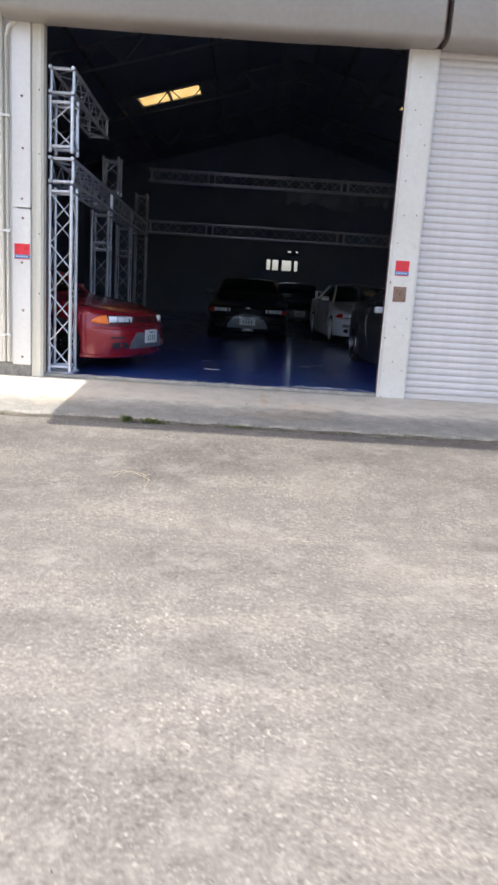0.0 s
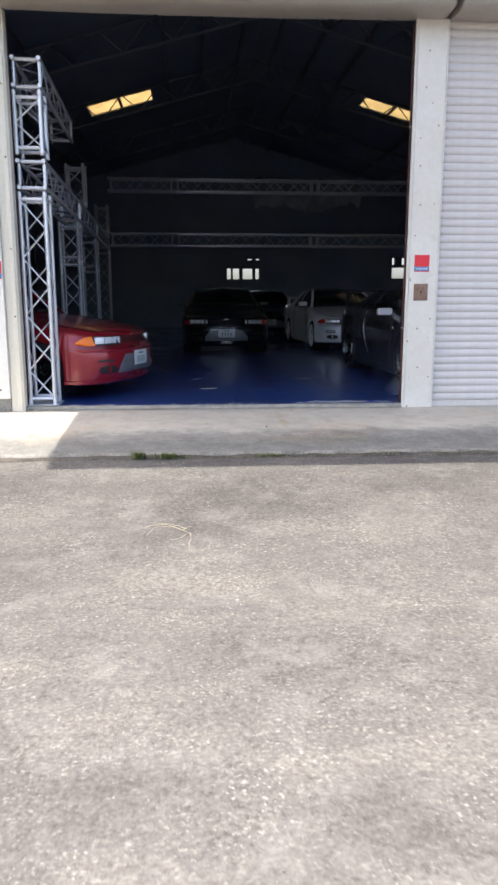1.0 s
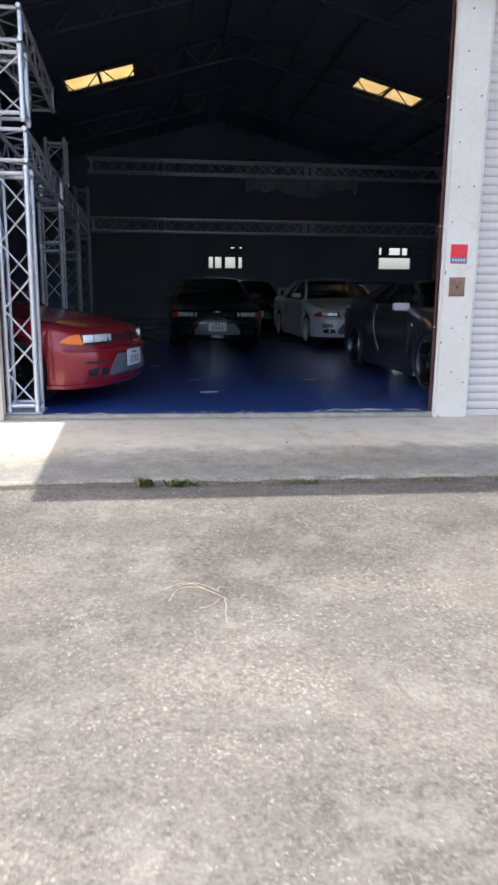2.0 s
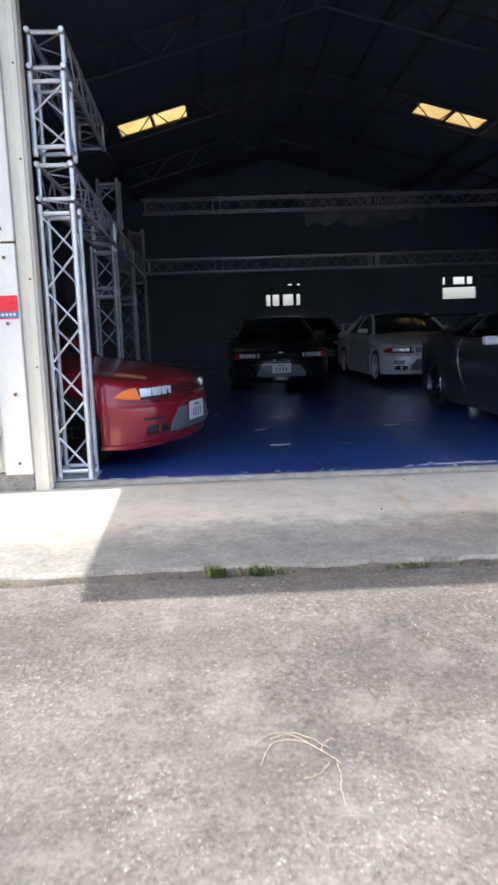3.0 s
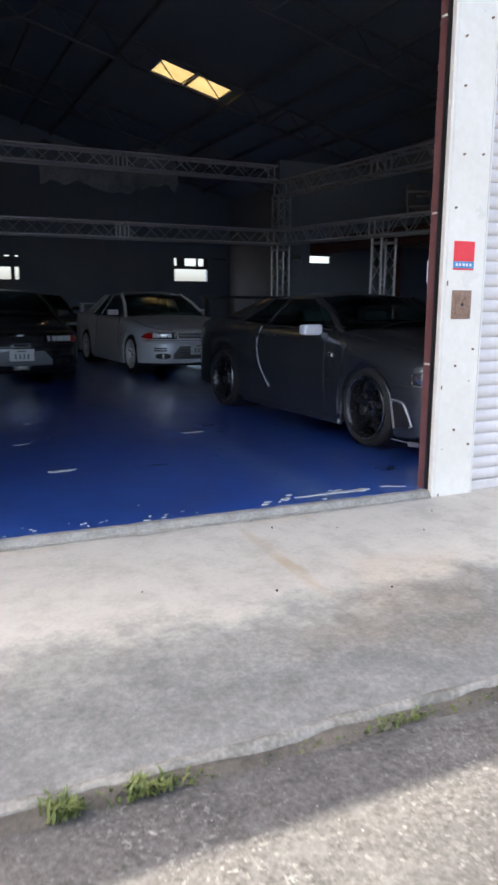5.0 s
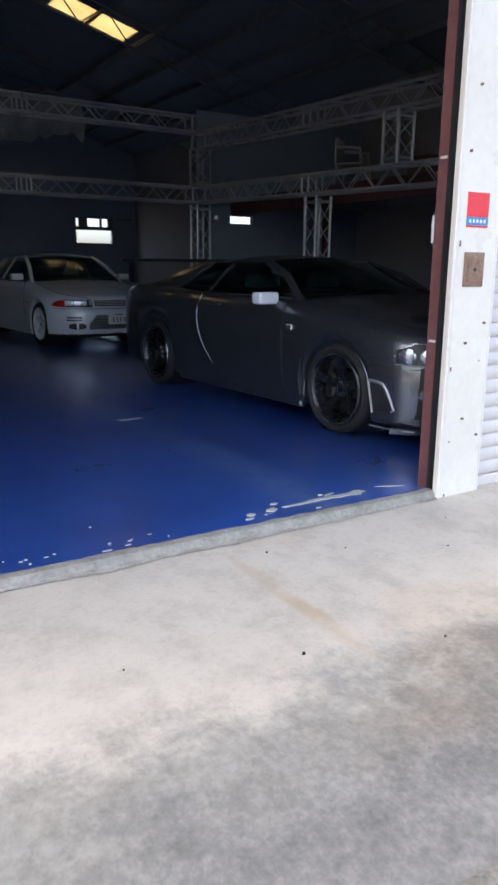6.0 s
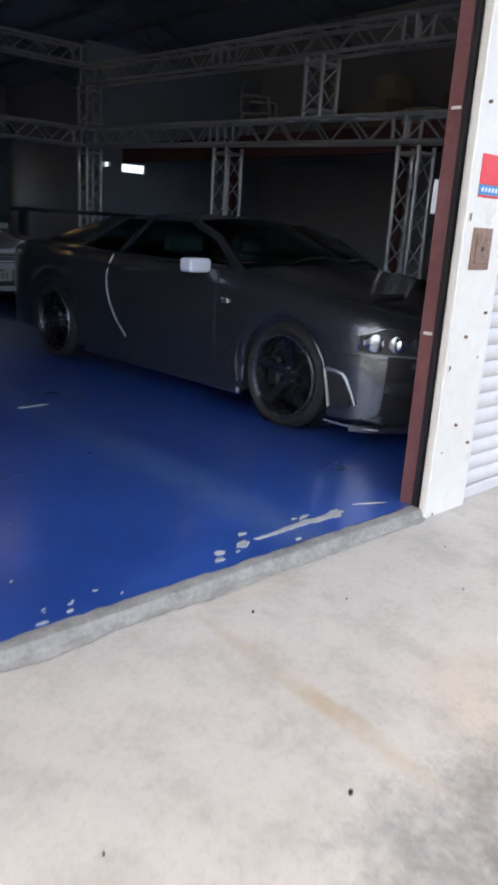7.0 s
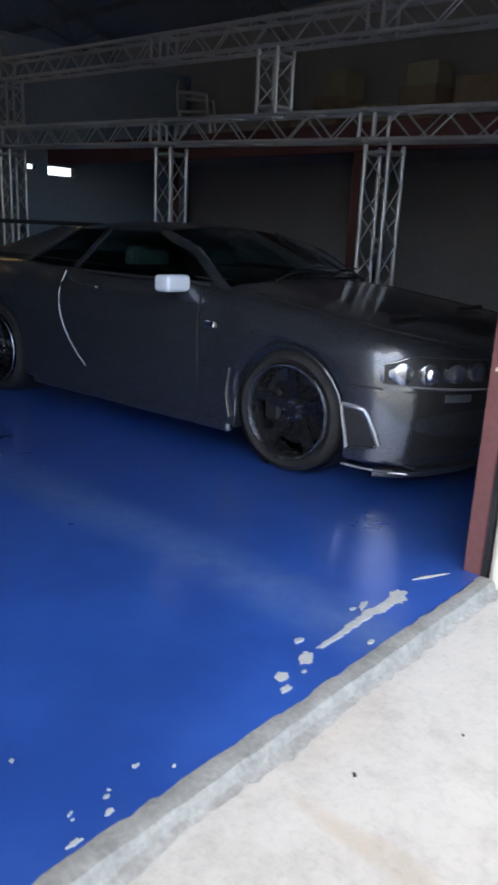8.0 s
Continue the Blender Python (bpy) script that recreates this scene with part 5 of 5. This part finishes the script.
# ---- the raised deck and its things ----
def build_deck():
    structure("deck", box(6.05, RIGHT, 9.0, 18.5, 2.64, 2.72), BROWN, "dark board deck along the side wall")
    structure("deck_beam", box(5.97, 6.045, 9.0, 18.5, 2.42, 2.72, 0.01), MAROON, "maroon steel edge beam of the deck")
    for y in (9.6, 12.6, 15.6):
        structure("deck_post", box(6.0, 6.12, y, y + 0.12, FLOOR, 2.415, 0.01), MAROON, "maroon steel post under the deck")


def build_chair():
    c = thing("plastic_chair", "white moulded plastic armchair on the deck", "chair", pose(6.9, 16.1, 2.72, 0, 0, 35))
    part("seat", box(-0.24, 0.24, -0.22, 0.24, 0.40, 0.435, 0.015), CHAIRM, c)
    part("backrest", prism([(-0.23, 0.44), (0.23, 0.44), (0.25, 0.74), (0.18, 0.82), (-0.18, 0.82), (-0.25, 0.74)], 0.03, "y", 0.22), CHAIRM, c)
    for x in (-1, 1):
        for y in (-1, 1):
            part("leg", tube((x * 0.22, y * 0.20, 0.40), (x * 0.27, y * 0.26, 0.0), 0.028, 8), CHAIRM, c)
        part("armrest", bent([(x * 0.25, 0.22, 0.66), (x * 0.28, 0.0, 0.65), (x * 0.28, -0.18, 0.63), (x * 0.25, -0.21, 0.42)], 0.025, 8), CHAIRM, c)


def build_boxes():
    for x, y, z, w, d, h, mat in ((6.9, 13.6, 2.92, 0.5, 0.4, 0.42, CARD), (6.9, 13.02, 2.92, 0.42, 0.42, 0.30, CARDY), (6.95, 12.4, 2.92, 0.5, 0.5, 0.46, CARD), (6.9, 13.55, 3.344, 0.36, 0.34, 0.3, CARDY), (6.95, 12.42, 3.384, 0.3, 0.4, 0.26, CARDY), (6.9, 11.7, 2.92, 0.45, 0.55, 0.5, CARD), (6.9, 14.4, 2.92, 0.4, 0.4, 0.36, CARD)):
        b = thing("carton", "closed brown cardboard carton stacked on the deck", "box", pose(x, y, z - 0.2, 0, 0, 8 * math.sin(y * 5)), "cartons")
        part("carton_body", box(-w / 2, w / 2, -d / 2, d / 2, 0, h - 0.006, 0.006), mat, b)
        part("flap", box(-w / 2 + 0.004, -0.003, -d / 2 + 0.004, d / 2 - 0.004, h - 0.005, h, 0.001), mat, b)
        part("flap", box(0.003, w / 2 - 0.004, -d / 2 + 0.004, d / 2 - 0.004, h - 0.005, h, 0.001), mat, b)


def build_windows():
    """Steel frames and glazing bars in the far openings."""
    def window(name, hole, bars, rails):
        x0, x1, z0, z1 = hole
        w = thing(name, "small window in a dark steel frame, bright outside", "window", kind="structure")
        for p, q, r, s in ((x0, x1, z0, z0 + 0.03), (x0, x1, z1 - 0.03, z1), (x0, x0 + 0.03, z0 + 0.03, z1 - 0.03), (x1 - 0.03, x1, z0 + 0.03, z1 - 0.03)):
            part("window_frame", box(p, q, BACK - 0.02, BACK + 0.06, r, s), STEEL, w)
        for f, wd in bars:
            x = x0 + (x1 - x0) * f
            part("glazing_bar", box(x - wd, x + wd, BACK, BACK + 0.05, z0 + 0.03, z1 - 0.03), STEEL, w)
        for f, wd in rails:
            z = z0 + (z1 - z0) * f
            part("cross_bar", box(x0 + 0.03, x1 - 0.03, BACK - 0.005, BACK + 0.045, z - wd, z + wd), STEEL, w)
        return w

    window("window_1", WIN_A, ((0.17, 0.04), (0.44, 0.07), (0.83, 0.06)), ())
    window("window_2", WIN_A2, ((0.55, 0.09),), ((0.4, 0.05),))
    w = window("window_3", WIN_B, (), ((0.59, 0.055),))
    for x0, x1 in ((7.10, 7.40), (7.82, 7.90), (8.10, 8.232)):
        part("blind_panel", box(x0, x1, BACK, BACK + 0.05, 2.716, 2.969), STEEL, w)
    window("window_4", WIN_C, ((0.3, 0.03),), ())


def build_tarpaulin():
    """A dusty sheet thrown over the far upper beam, bunched on top and hanging down behind it."""
    b = bmesh.new()
    rows = []
    for j in range(19):
        row = []
        for i in range(61):
            x = 0.65 + 2.4 * i / 60
            mid, crown = COLS_Y[3] + 0.0103 * (x + 2.5), TOPB + 0.26 + CELL / 2 + 0.006
            heap = max(0.0, 0.10 * noise.noise((x * 2.3, 1, 5)) + 0.07 * noise.noise((x * 6, 4, 2)) + 0.04)
            if j < 5:
                f = j / 4
                y, z = mid - 0.10 + 0.26 * f, crown + heap * math.sin(math.pi * (0.15 + 0.7 * f))
            else:
                f = (j - 4) / 14
                hem = 0.12 * noise.noise((x * 1.3, 2, 5)) + 0.12 * noise.noise((x * 4, 2, 8)) + 0.06 * noise.noise((x * 11, 5, 1))
                fold = 0.035 * math.sin(x * 9 + 2 * f) + 0.03 * noise.noise((x * 5, f * 2, 3)) + 0.012 * math.sin(x * 23)
                y, z = mid + 0.165 - min(fold - 0.04, 0.0) * (0.3 + f), crown + 0.4 * heap * (1 - f) - (0.56 + hem) * f
            row.append(b.verts.new((x + 0.03 * math.sin(j * 0.4 + x * 3), y, z)))
        rows.append(row)
    for r0, r1 in zip(rows, rows[1:]):
        for i in range(60):
            b.faces.new((r0[i], r0[i + 1], r1[i + 1], r1[i]))
    g = bmesh.ops.extrude_face_region(b, geom=list(b.faces))
    bmesh.ops.translate(b, verts=[v for v in g["geom"] if isinstance(v, bmesh.types.BMVert)], vec=(0, 0.002, 0.004))
    tagged(part("tarpaulin", b, CURTAIN, None, "", 60), "dusty grey sheet hanging over the far truss beam", "tarpaulin")


build_tarpaulin()
build_deck()
build_chair()
build_boxes()
build_windows()


# ---- small things on the ground ----
def build_weeds():
    rng = random.Random(4)
    for cx, n, wide, tall in ((-1.155, 80, 0.045, 0.072), (-0.93, 120, 0.085, 0.055), (-0.79, 30, 0.10, 0.030), (-0.36, 35, 0.14, 0.022), (-0.10, 80, 0.13, 0.034), (0.28, 50, 0.25, 0.024), (0.75, 45, 0.25, 0.030), (1.45, 40, 0.3, 0.028), (-2.3, 20, 0.1, 0.022)):
        b = bmesh.new()
        for i in range(n):
            x, y = cx + rng.gauss(0, wide * 0.6), 6.935 + rng.uniform(-0.03, 0.025)
            h, a, lean = tall * rng.uniform(0.35, 1.1), rng.uniform(0, 6.28), rng.uniform(0.2, 1.0)
            z = ground_height(x, y) + 0.005
            dx, dy = math.cos(a), math.sin(a)
            wd = rng.uniform(0.002, 0.005)
            p = [Vector((x, y, z)), Vector((x + dx * h * lean * 0.4, y + dy * h * lean * 0.4 - 0.01, z + h * 0.7)), Vector((x + dx * h * lean, y + dy * h * lean - 0.015, z + h * 0.9))]
            side = Vector((-dy, dx, 0)) * wd
            v = [b.verts.new(q) for q in (p[0] - side, p[0] + side, p[1] + side * 1.2, p[1] - side * 1.2, p[2])]
            b.faces.new((v[0], v[1], v[2], v[3])), b.faces.new((v[3], v[2], v[4]))
        tagged(part("weed_tuft", b, GRASS), "low green weeds growing along the kerb joint", "weeds", "weeds", "stuff")


def build_straw():
    """A few thin bent stalks, tangled where they cross."""
    at = (-0.756, 5.45)
    t = thing("straw_wisp", "dry pale straw wisp lying on the asphalt", "straw", pose(at[0], at[1], ground_height(*at)))
    rng = random.Random(9)
    runs = ([(-1.016, 5.51), (-0.976, 5.545), (-0.896, 5.565), (-0.826, 5.53), (-0.766, 5.47)],
            [(-1.001, 5.395), (-0.981, 5.465), (-0.941, 5.52), (-0.856, 5.515), (-0.793, 5.455), (-0.736, 5.39)],
            [(-0.793, 5.455), (-0.776, 5.49), (-0.756, 5.51)], [(-0.771, 5.39), (-0.816, 5.33), (-0.866, 5.32)],
            [(-0.746, 5.40), (-0.741, 5.32), (-0.756, 5.27), (-0.751, 5.20)], [(-0.966, 5.53), (-0.886, 5.55), (-0.806, 5.47)])
    for run in runs:
        for again in range(2):
            soft = [run[0]]
            for (x0, y0), (x1, y1) in zip(run, run[1:]):
                soft += [(0.75 * x0 + 0.25 * x1, 0.75 * y0 + 0.25 * y1), (0.25 * x0 + 0.75 * x1, 0.25 * y0 + 0.75 * y1)]
            run = soft + [run[-1]]
        pts = []
        for (x0, y0), (x1, y1) in zip(run, run[1:]):
            x, y = x0 + rng.uniform(-0.003, 0.003), y0 + rng.uniform(-0.003, 0.003)
            pts.append((x - at[0], y - at[1], ground_height(x, y) - ground_height(*at) + 0.003 + rng.uniform(0, 0.004)))
        x, y = run[-1]
        pts.append((x - at[0], y - at[1], ground_height(x, y) - ground_height(*at) + 0.003))
        part("stalk", bent(pts, 0.0011, 5), STRAW, t)


def blob(cx, cy, rx, ry, seed, z, turn=0.0, n=26, thick=0.003):
    """A ragged flat patch."""
    b = bmesh.new()
    ring = []
    for i in range(n):
        a = 2 * math.pi * i / n
        r = 1 + 0.5 * noise.noise((math.cos(a) * 1.8, math.sin(a) * 1.8, seed)) + 0.5 * noise.noise((math.cos(a) * 5, math.sin(a) * 5, seed + 9))
        x, y = rx * r * math.cos(a), ry * r * math.sin(a)
        ring.append((cx + x * math.cos(turn) - y * math.sin(turn), cy + x * math.sin(turn) + y * math.cos(turn)))
    return prism(ring, thick, "z", z, bm=b)


def build_chips():
    """Bare patches where the floor paint has come away near the sill."""
    rng = random.Random(12)
    spots = [(1.10, 8.992, 0.055, 0.026, 0.5), (1.02, 8.985, 0.075, 0.018, 0.2), (0.92, 8.992, 0.09, 0.020, -0.05), (0.82, 8.99, 0.07, 0.014, 0.05), (0.71, 8.985, 0.07, 0.010, 0.0), (0.65, 8.983, 0.03, 0.006, 0.1),
             (0.545, 8.978, 0.035, 0.020, 0.3), (0.42, 8.969, 0.024, 0.016, 0.2), (0.385, 8.925, 0.02, 0.010, 0), (1.33, 8.985, 0.07, 0.007, -0.45), (0.95, 9.04, 0.03, 0.009, 0.3), (0.90, 9.05, 0.014, 0.006, 0),
             (0.61, 9.054, 0.018, 0.010, 0), (0.765, 8.89, 0.014, 0.006, 0), (-0.105, 8.982, 0.009, 0.006, 0), (-0.236, 8.912, 0.013, 0.007, 0.4), (-0.30, 9.2, 0.006, 0.005, 0), (-0.34, 8.895, 0.016, 0.006, 0),
             (-1.62, 8.91, 0.06, 0.008, 0), (-1.95, 8.91, 0.05, 0.008, 0), (-0.542, 10.26, 0.085, 0.022, 0.1), (-0.666, 11.36, 0.06, 0.018, 0.2), (0.82, 11.35, 0.10, 0.02, 0.1)]
    spots += [(rng.uniform(-1.8, 1.35), 8.90 + abs(rng.gauss(0, 0.06)), rng.uniform(0.003, 0.009), rng.uniform(0.002, 0.005), rng.uniform(-0.4, 0.4)) for i in range(24)]
    for i, (x, y, rx, ry, turn) in enumerate(spots):
        tagged(part("paint_chip", blob(x, y, rx, ry, i * 1.7, FLOOR - 0.001, turn, 36, 0.0035 + 0.0004 * (i % 7)), CHIP), "bare pale patch in the blue floor paint", "paint chip", "paint chips", "structure")


def build_pebbles():
    """Loose stones and grit on the yard and the apron."""
    rng = random.Random(21)
    b = bmesh.new()
    for i in range(1500):
        x, y = rng.uniform(-3.2, 2.8), rng.uniform(1.6, 6.98)
        r = rng.choice((0.002, 0.003, 0.003, 0.004, 0.006))
        c = Vector((x, y, ground_height(x, y) + r * 0.25))
        vs = [b.verts.new(c + Vector((r * rng.uniform(0.6, 1.2) * sx, r * rng.uniform(0.6, 1.2) * sy, r * rng.uniform(0.4, 0.9) * sz))) for sx, sy, sz in ((1, 0, 0), (-1, 0, 0), (0, 1, 0), (0, -1, 0), (0, 0, 1), (0, 0, -1))]
        for p, q, s in ((0, 2, 4), (2, 1, 4), (1, 3, 4), (3, 0, 4), (2, 0, 5), (1, 2, 5), (3, 1, 5), (0, 3, 5)):
            b.faces.new((vs[p], vs[q], vs[s]))
    tagged(part("loose_stones", b, PEBBLE, sharp=20), "loose pale grit on the asphalt", "gravel", "", "stuff")
    for i, (x, y, r) in enumerate(((0.28, 8.62, 0.006), (-0.05, 7.9, 0.007), (0.62, 8.5, 0.004), (0.45, 7.75, 0.005), (1.3, 8.55, 0.004), (1.05, 8.3, 0.004), (-0.6, 8.1, 0.004))):
        z = 0.22 + (y - 7.17) * 0.0505
        tagged(part("pebble", blob(x, y, r, r * 0.7, i, z, 0.4, 10, r), PLASTIC), "small dark pebble on the apron", "pebble", "pebbles")


PEBBLE = worn("pale_stone", (0.16, 0.15, 0.135), (0.30, 0.285, 0.265), 0.85, 0.0, 9, 40)
build_weeds()
build_straw()
build_chips()
build_pebbles()
